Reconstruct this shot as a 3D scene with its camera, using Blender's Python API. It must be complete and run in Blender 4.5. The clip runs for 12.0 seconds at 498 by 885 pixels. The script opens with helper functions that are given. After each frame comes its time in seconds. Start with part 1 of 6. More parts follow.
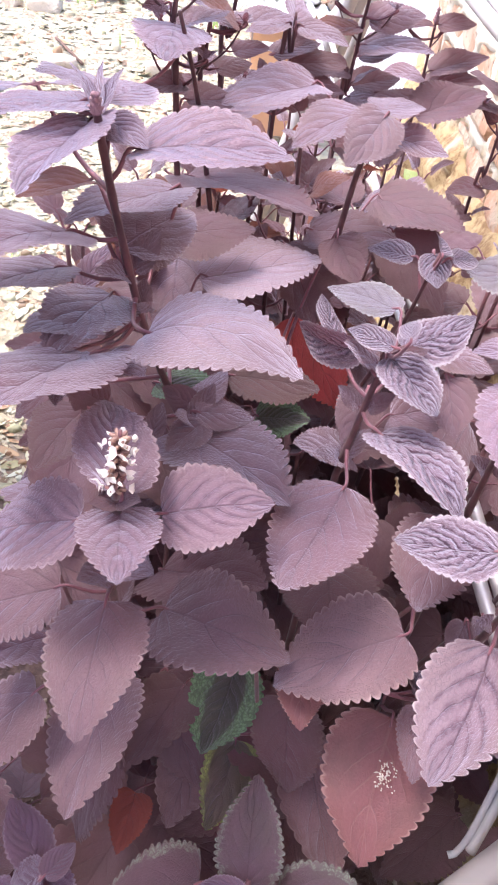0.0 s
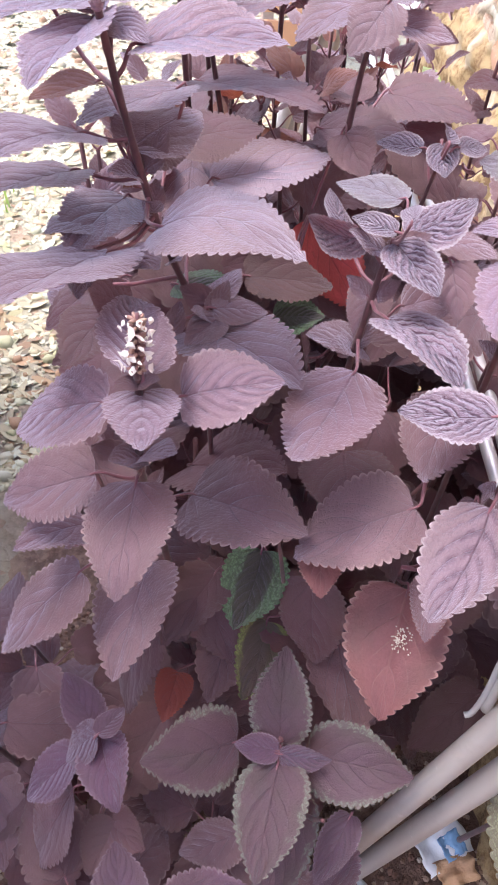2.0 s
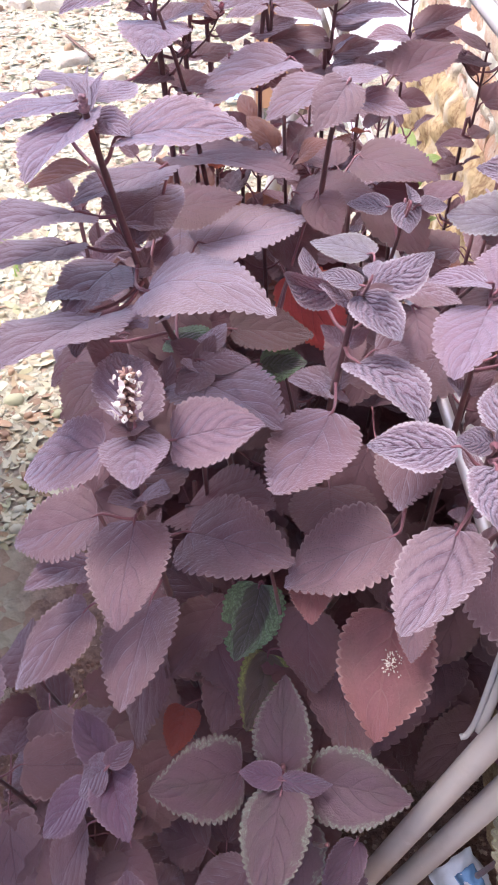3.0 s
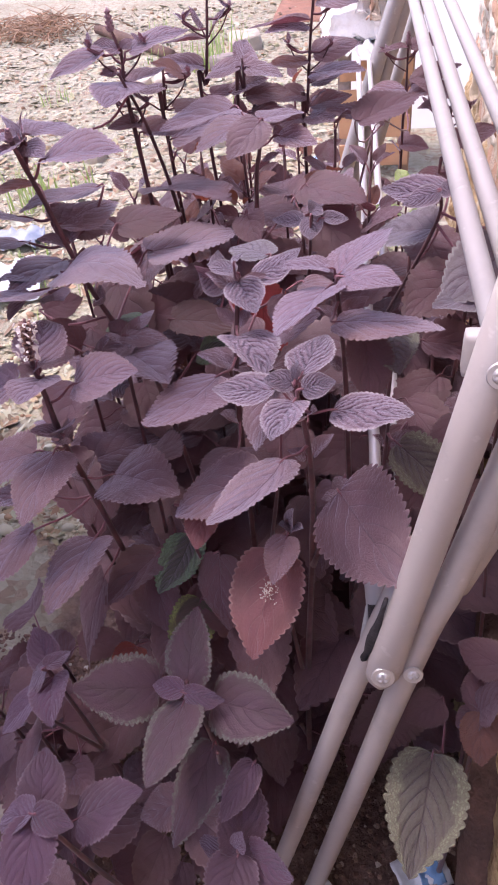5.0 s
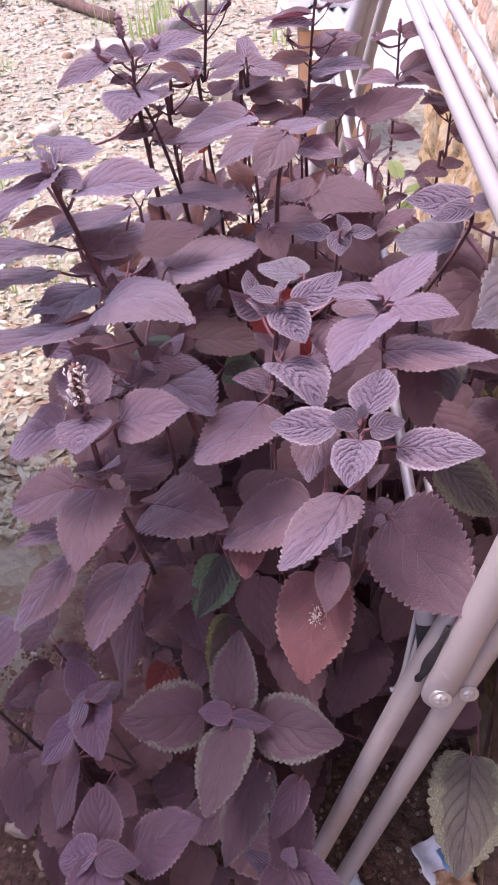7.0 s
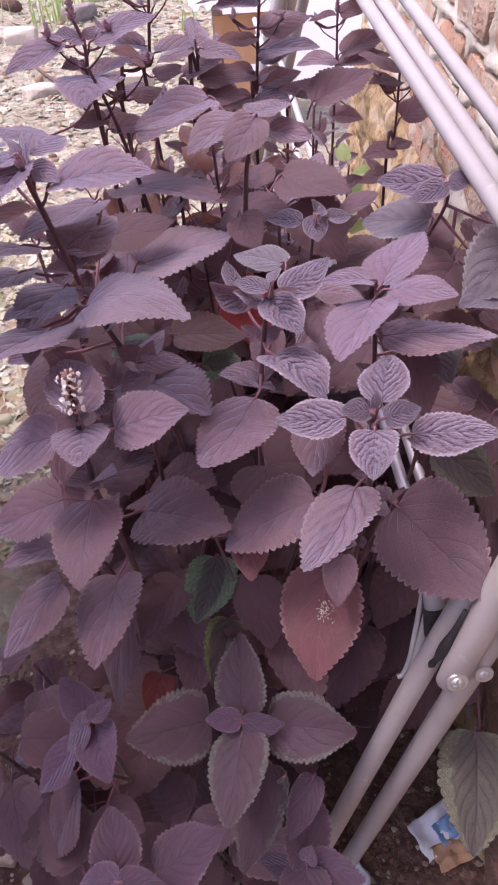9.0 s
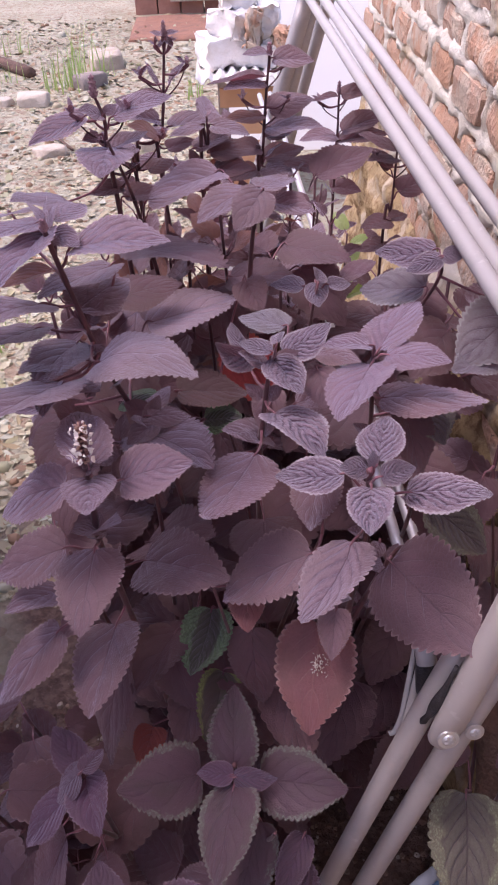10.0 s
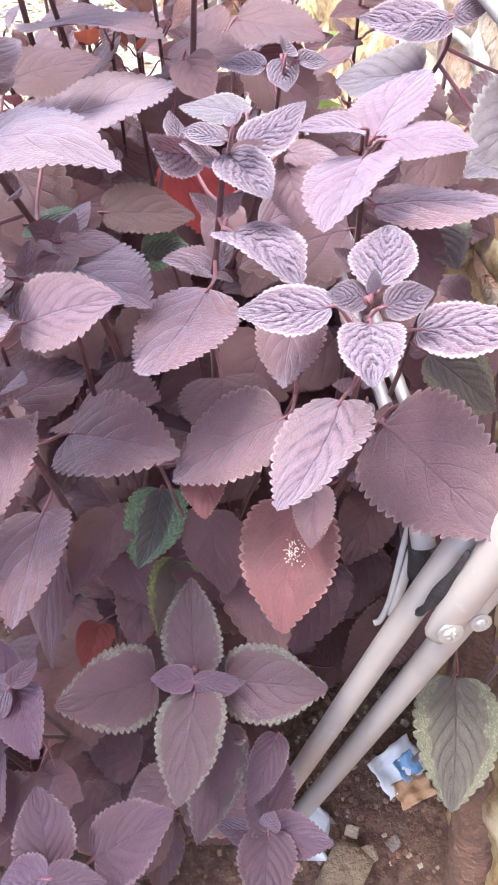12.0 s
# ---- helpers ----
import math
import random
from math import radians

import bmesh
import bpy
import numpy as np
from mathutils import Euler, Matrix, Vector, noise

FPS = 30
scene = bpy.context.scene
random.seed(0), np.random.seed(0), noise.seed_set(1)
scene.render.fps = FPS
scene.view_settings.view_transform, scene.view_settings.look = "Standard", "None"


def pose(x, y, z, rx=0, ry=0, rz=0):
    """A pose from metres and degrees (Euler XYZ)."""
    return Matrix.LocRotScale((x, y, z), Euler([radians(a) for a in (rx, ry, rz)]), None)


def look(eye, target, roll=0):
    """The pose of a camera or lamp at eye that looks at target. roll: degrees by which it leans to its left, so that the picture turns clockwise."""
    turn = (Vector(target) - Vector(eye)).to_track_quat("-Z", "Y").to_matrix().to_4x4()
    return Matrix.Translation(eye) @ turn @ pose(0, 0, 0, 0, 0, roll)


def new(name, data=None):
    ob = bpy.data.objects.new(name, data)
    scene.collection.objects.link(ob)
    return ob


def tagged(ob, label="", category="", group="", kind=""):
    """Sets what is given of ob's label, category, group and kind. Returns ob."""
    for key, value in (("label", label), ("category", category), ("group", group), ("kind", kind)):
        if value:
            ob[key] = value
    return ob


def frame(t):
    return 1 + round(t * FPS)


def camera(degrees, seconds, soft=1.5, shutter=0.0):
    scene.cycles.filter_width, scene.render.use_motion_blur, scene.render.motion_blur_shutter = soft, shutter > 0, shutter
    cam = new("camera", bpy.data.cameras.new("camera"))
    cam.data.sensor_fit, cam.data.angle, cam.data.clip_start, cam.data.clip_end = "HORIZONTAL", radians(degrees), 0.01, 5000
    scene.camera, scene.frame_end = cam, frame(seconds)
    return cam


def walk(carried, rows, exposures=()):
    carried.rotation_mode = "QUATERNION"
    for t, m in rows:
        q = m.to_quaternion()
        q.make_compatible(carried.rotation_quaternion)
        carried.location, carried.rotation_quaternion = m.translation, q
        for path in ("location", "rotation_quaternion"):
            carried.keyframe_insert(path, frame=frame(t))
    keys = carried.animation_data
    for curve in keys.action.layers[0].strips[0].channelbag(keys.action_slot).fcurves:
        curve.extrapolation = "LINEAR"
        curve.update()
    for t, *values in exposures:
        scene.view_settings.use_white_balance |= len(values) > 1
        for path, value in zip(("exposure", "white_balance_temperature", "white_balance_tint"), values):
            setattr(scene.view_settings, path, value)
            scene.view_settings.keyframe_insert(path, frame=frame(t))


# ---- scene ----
cam = camera(38.84, 12.0, soft=2.0)
# seconds, eye, target, lean to the left in degrees
PATH = [
    (0, (0.0037, -0.0054, 1.1175), (0.0702, 0.7269, 0.4399), 8.15),
    (0.5, (0.0069, -0.0423, 1.1438), (0.0569, 0.7496, 0.5352), 7.02),
    (1, (0.0074, -0.0457, 1.1455), (0.0322, 0.7350, 0.5211), 5.55),
    (1.5, (0.0107, -0.0352, 1.1187), (0.0292, 0.6761, 0.4161), 5.02),
    (2, (0.0165, -0.0460, 1.1195), (0.0378, 0.6180, 0.3721), 3.46),
    (2.5, (0.0181, -0.0433, 1.1080), (0.0530, 0.5887, 0.3338), 4.51),
    (3, (0.0334, -0.0776, 1.1457), (0.0357, 0.6349, 0.4440), -0.09),
    (3.2, (0.0394, -0.0777, 1.1462), (0.0530, 0.6288, 0.4386), 0.09),
    (4.8, (0.2157, -0.2038, 1.1626), (0.0552, 0.5525, 0.5283), -4.53),
    (5, (0.2219, -0.2100, 1.1583), (0.0631, 0.5446, 0.5216), -5.68),
    (5.5, (0.2221, -0.2281, 1.1482), (0.0793, 0.5194, 0.4995), -5.32),
    (6, (0.2296, -0.2317, 1.1424), (0.0889, 0.5121, 0.4890), -5.26),
    (6.5, (0.2066, -0.2240, 1.1556), (0.0684, 0.5115, 0.4923), -2.74),
    (7, (0.1415, -0.1772, 1.1983), (0.0469, 0.5543, 0.5231), -5.07),
    (7.2, (0.1249, -0.1757, 1.2106), (0.0512, 0.5699, 0.5483), -5.56),
    (8.8, (0.0855, -0.1626, 1.2000), (0.0829, 0.5762, 0.5261), -4.56),
    (9, (0.0848, -0.1576, 1.1913), (0.0872, 0.5648, 0.4998), -4.08),
    (9.5, (0.0810, -0.1698, 1.2056), (0.0736, 0.5856, 0.5503), -3.77),
    (10, (0.0771, -0.1736, 1.2067), (0.0954, 0.5990, 0.5720), -1.75),
    (10.5, (0.0813, -0.1534, 1.1942), (0.0984, 0.6110, 0.5497), -1.93),
    (11, (0.0726, -0.1212, 1.1606), (0.1091, 0.6118, 0.4814), -0.33),
    (11.5, (0.0702, -0.0865, 1.1171), (0.1273, 0.5647, 0.3604), 0.96),
    (12, (0.0794, -0.0799, 1.0971), (0.1503, 0.5606, 0.3324), 0.19),
]
EXPOSURES = [(0, 0.95, 6250, 16), (0.5, 0.1, 6300, 30), (1, -0.17, 6350, 34), (1.5, 0.2, 6300, 24), (2, 0.85, 6200, 14), (2.5, 1.28, 6150, 8), (3, 0.72, 6200, 17), (5, 0.15, 6250, 30), (7, 0.28, 6200, 34), (9, 0.06, 6250, 32), (9.5, 0.38, 6250, 27), (10, -0.2, 6300, 32), (10.5, 0.06, 6250, 31), (11, 0.2, 6200, 27), (11.5, 0.88, 6150, 16), (12, 1.36, 6150, 9)]
walk(cam, [(t, look(eye, target, roll)) for t, eye, target, roll in PATH], EXPOSURES)

# ---- daylight: a bright, hazy sky and a low, soft sun ----
world = bpy.data.worlds.new("sky")
scene.world = world
world.use_nodes = True
sky = world.node_tree.nodes.new("ShaderNodeTexSky")
sky.sky_type = "NISHITA"
sky.sun_disc = False
sky.sun_elevation, sky.sun_rotation = radians(64), radians(-83)
sky.air_density, sky.dust_density = 1.0, 4.0
backing = world.node_tree.nodes["Background"]
backing.inputs["Strength"].default_value = 0.40
world.node_tree.links.new(sky.outputs[0], backing.inputs["Color"])
sun = new("sun", bpy.data.lights.new("sun", "SUN"))
sun.data.energy, sun.data.angle, sun.data.color = 2.0, radians(20), (1.0, 0.95, 0.9)
sun.matrix_basis = look((0, 0, 10), (0.41, -0.05, 9.10))

# ---- materials ----
class Nodes:
    """A short hand for node materials."""

    def __init__(self, name):
        self.mat = bpy.data.materials.new(name)
        self.mat.use_nodes = True
        self.tree = self.mat.node_tree
        self.shader = self.tree.nodes["Principled BSDF"]

    def put(self, kind, **values):
        node = self.tree.nodes.new(kind)
        for key, value in values.items():
            if key == "operation":
                node.operation = value
            elif key == "data_type":
                node.data_type = value
            elif key == "blend_type":
                node.blend_type = value
            elif key == "feature":
                node.feature = value
        return node

    def join(self, out, socket):
        if isinstance(out, (int, float)):
            socket.default_value = out
        elif isinstance(out, tuple):
            socket.default_value = (*out, 1) if len(out) == 3 else out
        else:
            self.tree.links.new(out, socket)

    def math(self, operation, a, b=0.0, clamp=False):
        node = self.put("ShaderNodeMath", operation=operation)
        node.use_clamp = clamp
        self.join(a, node.inputs[0])
        self.join(b, node.inputs[1])
        return node.outputs[0]

    def mix(self, factor, a, b, blend="MIX"):
        node = self.put("ShaderNodeMix", data_type="RGBA", blend_type=blend)
        self.join(factor, node.inputs[0])
        self.join(a, node.inputs[6])
        self.join(b, node.inputs[7])
        return node.outputs[2]

    def noise(self, scale, detail=4.0, where=None, rough=0.55):
        node = self.put("ShaderNodeTexNoise")
        node.inputs["Scale"].default_value = scale
        node.inputs["Detail"].default_value = detail
        node.inputs["Roughness"].default_value = rough
        if where is not None:
            self.join(where, node.inputs["Vector"])
        return node.outputs["Fac"]

    def cells(self, scale, where=None, feature="F1"):
        node = self.put("ShaderNodeTexVoronoi", feature=feature)
        node.inputs["Scale"].default_value = scale
        if where is not None:
            self.join(where, node.inputs["Vector"])
        return node

    def step(self, value, low, high):
        node = self.put("ShaderNodeMapRange")
        node.interpolation_type = "SMOOTHSTEP"
        self.join(value, node.inputs[0])
        node.inputs[1].default_value, node.inputs[2].default_value = low, high
        return node.outputs[0]

    def bump(self, height, strength, distance):
        node = self.put("ShaderNodeBump")
        node.inputs["Strength"].default_value = strength
        node.inputs["Distance"].default_value = distance
        self.join(height, node.inputs["Height"])
        self.join(node.outputs[0], self.shader.inputs["Normal"])

    def set(self, **values):
        for key, value in values.items():
            self.join(value, self.shader.inputs[key.replace("_", " ").title().replace("Ior", "IOR")])
        return self.mat

    def where(self):
        return self.put("ShaderNodeTexCoord").outputs["Object"]

    def place(self):
        return self.put("ShaderNodeNewGeometry").outputs["Position"]

    def chance(self):
        return self.put("ShaderNodeObjectInfo").outputs["Random"]


def leaf_material(name, blade, other, edge, edge_from=0.88, edge_mix=0.5, vein=(0.045, 0.018, 0.026), vein_mix=0.42, groove=0.0, rough=0.5, sheen=0.25, back=(0.3, 0.08, 0.1), relief=0.6, ribs=5.0, wander=0.05, rim_noise=0.22, pucker=0.42):
    """A blade whose colour drifts between two tones, with a rim, a midrib and side veins laid out along the leaf."""
    n = Nodes(name)
    uv = n.put("ShaderNodeUVMap").outputs[0]
    split = n.put("ShaderNodeSeparateXYZ")
    n.join(uv, split.inputs[0])
    along, across = split.outputs[0], n.math("ABSOLUTE", n.math("MULTIPLY", n.math("SUBTRACT", split.outputs[1], 0.5), 2.0))
    chance = n.chance()
    shift = n.put("ShaderNodeVectorMath", operation="ADD")
    n.join(uv, shift.inputs[0])
    n.join(n.math("MULTIPLY", chance, 37.0), shift.inputs[1])
    spot = shift.outputs[0]
    coarse, fine = n.noise(3.0, 3.0, spot), n.noise(38.0, 3.0, spot)
    colour = n.mix(n.step(n.math("ADD", coarse, n.math("MULTIPLY", n.math("SUBTRACT", chance, 0.5), 0.35)), 0.3, 0.72), blade, other)
    colour = n.mix(n.math("MULTIPLY", n.step(fine, 0.35, 0.7), 0.14), colour, (0.02, 0.012, 0.016))
    # the blade turns browner away from its midrib, with a little dust and a few blemishes
    outer = n.step(n.math("ADD", across, n.math("MULTIPLY", n.math("SUBTRACT", coarse, 0.5), 0.8)), 0.2, 0.95)
    colour = n.mix(n.math("MULTIPLY", outer, 0.75), colour, (1.02, 1.05, 0.93), "MULTIPLY")
    colour = n.mix(n.math("MULTIPLY", n.step(n.noise(85.0, 2.0, spot), 0.66, 0.76), 0.16), colour, (0.5, 0.44, 0.44))
    colour = n.mix(n.math("MULTIPLY", n.step(n.noise(11.0, 4.0, spot), 0.64, 0.74), 0.35), colour, (0.10, 0.06, 0.05))
    # side veins sweep towards the tip
    sweep = n.math("MULTIPLY", n.math("ADD", n.math("SUBTRACT", along, n.math("MULTIPLY", n.math("ADD", across, n.math("MULTIPLY", n.math("MULTIPLY", across, across), 0.45)), 0.40)), n.math("MULTIPLY", n.noise(7.0, 3.0, spot), wander)), ribs)
    tooth = n.math("ABSOLUTE", n.math("SUBTRACT", n.math("FRACT", sweep), 0.5))
    side = n.step(tooth, 0.44, 0.49)
    rib = n.math("SUBTRACT", 1.0, n.step(n.math("ADD", across, n.math("MULTIPLY", along, 0.02)), 0.014, 0.05))
    faint = n.step(n.noise(4.5, 3.0, spot), 0.26, 0.56)
    veins = n.math("MAXIMUM", n.math("MULTIPLY", n.math("MULTIPLY", side, faint), n.math("SUBTRACT", 1.0, n.step(across, 0.3, 0.8))), n.math("MULTIPLY", rib, 0.8))
    colour = n.mix(n.math("MULTIPLY", veins, vein_mix), colour, vein)
    net = n.cells(30.0, spot, "DISTANCE_TO_EDGE").outputs["Distance"]
    if groove:
        # sunken purple veins, broad by the midrib and thin towards the rim
        cut = n.step(n.math("SUBTRACT", tooth, n.math("MULTIPLY", across, 0.22)), 0.12, 0.27)
        dark = n.math("MULTIPLY", n.math("MAXIMUM", cut, n.math("MULTIPLY", rib, 0.9)), n.math("MULTIPLY", n.step(n.noise(13.0, 5.0, spot), 0.36, 0.58), n.math("SUBTRACT", 1.0, n.step(across, 0.6, 0.95))))
        colour = n.mix(n.math("MULTIPLY", n.math("ADD", dark, n.math("MULTIPLY", n.math("SUBTRACT", 1.0, n.step(net, 0.0, 0.14)), 0.42)), groove), colour, (0.035, 0.012, 0.034))
    rim = n.step(n.math("ADD", across, n.math("MULTIPLY", n.math("SUBTRACT", n.noise(9.0, 3.0, spot), 0.5), rim_noise)), edge_from, edge_from + 0.1)
    if rim_noise > 0.3:
        # a patchy rim, broken up between the fine veins
        rim = n.math("MULTIPLY", rim, n.math("ADD", 0.25, n.math("MULTIPLY", n.math("MULTIPLY", n.step(n.noise(24.0, 4.0, spot), 0.38, 0.6), n.step(net, 0.02, 0.16)), 0.75)))
    colour = n.mix(n.math("MULTIPLY", rim, edge_mix), colour, edge)
    height = n.math("ADD", n.math("MULTIPLY", veins, -0.6), n.math("ADD", n.math("MULTIPLY", n.step(net, 0.0, 0.2), 0.18), n.math("MULTIPLY", fine, 0.16)))
    swell = n.math("MULTIPLY", n.step(tooth, 0.08, 0.5), n.math("SUBTRACT", 1.0, n.step(across, 0.55, 1.0)))
    height = n.math("SUBTRACT", height, n.math("MULTIPLY", n.math("MULTIPLY", swell, n.math("ADD", 0.4, n.math("MULTIPLY", faint, 0.6))), pucker))
    n.bump(height, relief, 0.002)
    n.set(base_color=colour, roughness=n.math("ADD", rough, n.math("MULTIPLY", fine, 0.12)), sheen_weight=sheen, sheen_roughness=0.5, sheen_tint=(0.85, 0.81, 1.0))
    n.shader.inputs["Specular IOR Level"].default_value = 0.5
    thin = n.put("ShaderNodeBsdfTranslucent")
    n.join(back, thin.inputs[0])
    both = n.put("ShaderNodeMixShader")
    both.inputs[0].default_value = 0.2
    n.join(n.shader.outputs[0], both.inputs[1])
    n.join(thin.outputs[0], both.inputs[2])
    n.join(both.outputs[0], n.tree.nodes["Material Output"].inputs[0])
    return n.mat


LEAF = {
    "plain": leaf_material("leaf_plain", (0.176, 0.096, 0.118), (0.136, 0.075, 0.090), (0.40, 0.29, 0.29), 0.93, 0.65, sheen=0.85, rough=0.45),
    "pleat": leaf_material("leaf_pleated", (0.219, 0.134, 0.178), (0.173, 0.104, 0.144), (0.44, 0.33, 0.35), 0.92, 0.6, groove=0.36, vein_mix=0.65, sheen=0.85, ribs=6.0, rough=0.45, pucker=0.85),
    "pink": leaf_material("leaf_pink", (0.200, 0.124, 0.174), (0.160, 0.096, 0.138), (0.48, 0.38, 0.41), 0.93, 0.45, groove=0.12, vein_mix=0.5, sheen=0.8, ribs=6.0, pucker=0.6),
    "fuzz": leaf_material("leaf_silvery", (0.255, 0.180, 0.240), (0.200, 0.136, 0.190), (0.50, 0.45, 0.48), 0.87, 0.62, groove=0.95, rough=0.6, sheen=0.5, relief=1.0, ribs=6.5, wander=0.24, pucker=1.1, rim_noise=0.26),
    "veined": leaf_material("leaf_veined", (0.245, 0.170, 0.208), (0.20, 0.134, 0.168), (0.52, 0.44, 0.45), 0.92, 0.55, vein_mix=0.8, groove=0.5, sheen=0.6, ribs=5.5, relief=0.7, wander=0.08, pucker=0.8),
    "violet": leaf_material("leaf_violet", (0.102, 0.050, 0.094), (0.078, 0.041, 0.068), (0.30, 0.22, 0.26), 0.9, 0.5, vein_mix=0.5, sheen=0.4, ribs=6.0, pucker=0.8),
    # the red leaf's colour, dulled to stand for the shadow low in the bed
    "ember": leaf_material("leaf_shaded_red", (0.32, 0.075, 0.062), (0.24, 0.062, 0.055), (0.34, 0.10, 0.08), 0.9, 0.3, back=(0.5, 0.1, 0.05)),
    "grey": leaf_material("leaf_grey", (0.170, 0.152, 0.176), (0.132, 0.116, 0.138), (0.40, 0.40, 0.39), 0.88, 0.5, groove=0.3, rough=0.65, sheen=0.6),
    # darker leaf kind; the shade deep in the bed goes into its colour
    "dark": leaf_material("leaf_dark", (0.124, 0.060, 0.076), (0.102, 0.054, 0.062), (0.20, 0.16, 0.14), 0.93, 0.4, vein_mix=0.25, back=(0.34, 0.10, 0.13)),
    "rosette": leaf_material("leaf_green_rimmed", (0.092, 0.050, 0.072), (0.070, 0.048, 0.056), (0.225, 0.285, 0.215), 0.79, 0.62, sheen=0.25, rim_noise=0.7, pucker=0.5),
    "green": leaf_material("leaf_green", (0.060, 0.042, 0.042), (0.072, 0.054, 0.048), (0.215, 0.37, 0.185), 0.44, 0.95, rim_noise=0.32, back=(0.1, 0.3, 0.06), pucker=0.5, relief=0.9, ribs=8.0),
    "lime": leaf_material("leaf_lime_rimmed", (0.086, 0.054, 0.058), (0.070, 0.052, 0.050), (0.30, 0.36, 0.10), 0.70, 0.9, rim_noise=0.5, back=(0.2, 0.3, 0.06), pucker=0.7),
    "salmon": leaf_material("leaf_salmon", (0.205, 0.080, 0.088), (0.132, 0.060, 0.068), (0.46, 0.27, 0.25), 0.90, 0.55, back=(0.5, 0.1, 0.08), vein=(0.34, 0.18, 0.17), vein_mix=0.3),
    "red": leaf_material("leaf_red", (0.66, 0.10, 0.12), (0.5, 0.085, 0.095), (0.55, 0.16, 0.11), 0.9, 0.4, back=(0.6, 0.1, 0.05)),
    "rust": leaf_material("leaf_rust", (0.2, 0.085, 0.065), (0.14, 0.065, 0.057), (0.24, 0.11, 0.085), 0.9, 0.3, back=(0.5, 0.12, 0.06)),
    "olive": leaf_material("leaf_olive", (0.112, 0.056, 0.060), (0.090, 0.050, 0.050), (0.18, 0.11, 0.09), 0.9, 0.3),
    # paler blade and strong sheen stand in for sky light on upturned leaves
    "skylit": leaf_material("leaf_skylit", (0.240, 0.166, 0.204), (0.195, 0.132, 0.162), (0.44, 0.34, 0.36), 0.93, 0.5, sheen=0.95, rough=0.45),
    "speck": leaf_material("leaf_yellowing", (0.120, 0.112, 0.092), (0.155, 0.148, 0.115), (0.33, 0.35, 0.22), 0.64, 0.7, rim_noise=0.8, vein=(0.045, 0.035, 0.035), vein_mix=0.85, rough=0.6, relief=1.0, ribs=7.0, groove=0.2),
    "weed": leaf_material("leaf_weed", (0.30, 0.38, 0.14), (0.24, 0.33, 0.11), (0.34, 0.42, 0.18), 0.9, 0.3, back=(0.4, 0.6, 0.08)),
}


def stem_material(name, dark, light):
    n = Nodes(name)
    spot = n.where()
    tone = n.noise(40.0, 4.0, spot)
    n.bump(n.noise(220.0, 3.0, spot), 0.4, 0.001)
    return n.set(base_color=n.mix(n.step(tone, 0.35, 0.7), dark, light), roughness=0.55, sheen_weight=0.2)


def metal_paint(name, colour, other, rough, metallic):
    n = Nodes(name)
    spot = n.where()
    wear = n.step(n.noise(14.0, 6.0, spot, 0.65), 0.5, 0.68)
    dust = n.noise(120.0, 4.0, spot)
    scratch = n.step(n.noise(75.0, 3.0, spot), 0.66, 0.72)
    colour = n.mix(n.math("MULTIPLY", wear, 0.5), colour, other)
    colour = n.mix(n.math("MULTIPLY", scratch, 0.22), colour, (0.7, 0.68, 0.67))
    n.bump(dust, 0.15, 0.0006)
    return n.set(base_color=colour, roughness=n.math("ADD", rough, n.math("MULTIPLY", dust, 0.2)), metallic=metallic)


def brick_material():
    n = Nodes("brick_clay")
    spot, chance = n.where(), n.chance()
    move = n.put("ShaderNodeVectorMath", operation="ADD")
    n.join(spot, move.inputs[0])
    n.join(n.math("MULTIPLY", chance, 51.0), move.inputs[1])
    spot = move.outputs[0]
    colour = n.mix(chance, (0.58, 0.34, 0.22), (0.52, 0.35, 0.26))
    colour = n.mix(n.step(n.noise(22.0, 6.0, spot, 0.7), 0.52, 0.7), colour, (0.52, 0.27, 0.17))
    colour = n.mix(n.math("MULTIPLY", n.step(n.noise(9.0, 5.0, spot, 0.65), 0.46, 0.58), 0.8), colour, (0.60, 0.52, 0.42))
    colour = n.mix(n.step(n.noise(65.0, 3.0, spot), 0.62, 0.72), colour, (0.16, 0.09, 0.07))
    n.bump(n.math("ADD", n.noise(45.0, 6.0, spot, 0.7), n.noise(160.0, 3.0, spot)), 1.0, 0.008)
    return n.set(base_color=colour, roughness=0.92)


def mortar_material():
    n = Nodes("lime_mortar")
    spot = n.place()
    colour = n.mix(n.step(n.noise(7.0, 6.0, spot, 0.7), 0.35, 0.65), (0.80, 0.77, 0.69), (0.68, 0.64, 0.55))
    colour = n.mix(n.step(n.noise(40.0, 4.0, spot, 0.7), 0.6, 0.74), colour, (0.4, 0.34, 0.27))
    colour = n.mix(n.step(n.noise(3.0, 5.0, spot, 0.6), 0.6, 0.72), colour, (0.5, 0.36, 0.2))
    # coarse yellow mud plaster left on the foot of the wall
    split = n.put("ShaderNodeSeparateXYZ")
    n.join(spot, split.inputs[0])
    mud = n.math("SUBTRACT", 1.0, n.step(n.math("ADD", split.outputs[2], n.math("MULTIPLY", n.noise(5.0, 5.0, spot), 0.25)), 0.76, 0.86))
    clay = n.mix(n.step(n.noise(30.0, 6.0, spot, 0.75), 0.42, 0.62), (0.50, 0.37, 0.20), (0.24, 0.145, 0.07))
    clay = n.mix(n.step(n.noise(11.0, 4.0, spot), 0.52, 0.66), clay, (0.56, 0.47, 0.34))
    colour = n.mix(mud, colour, clay)
    n.bump(n.math("ADD", n.noise(60.0, 8.0, spot, 0.75), n.noise(18.0, 4.0, spot)), 0.9, 0.008)
    return n.set(base_color=colour, roughness=0.95)


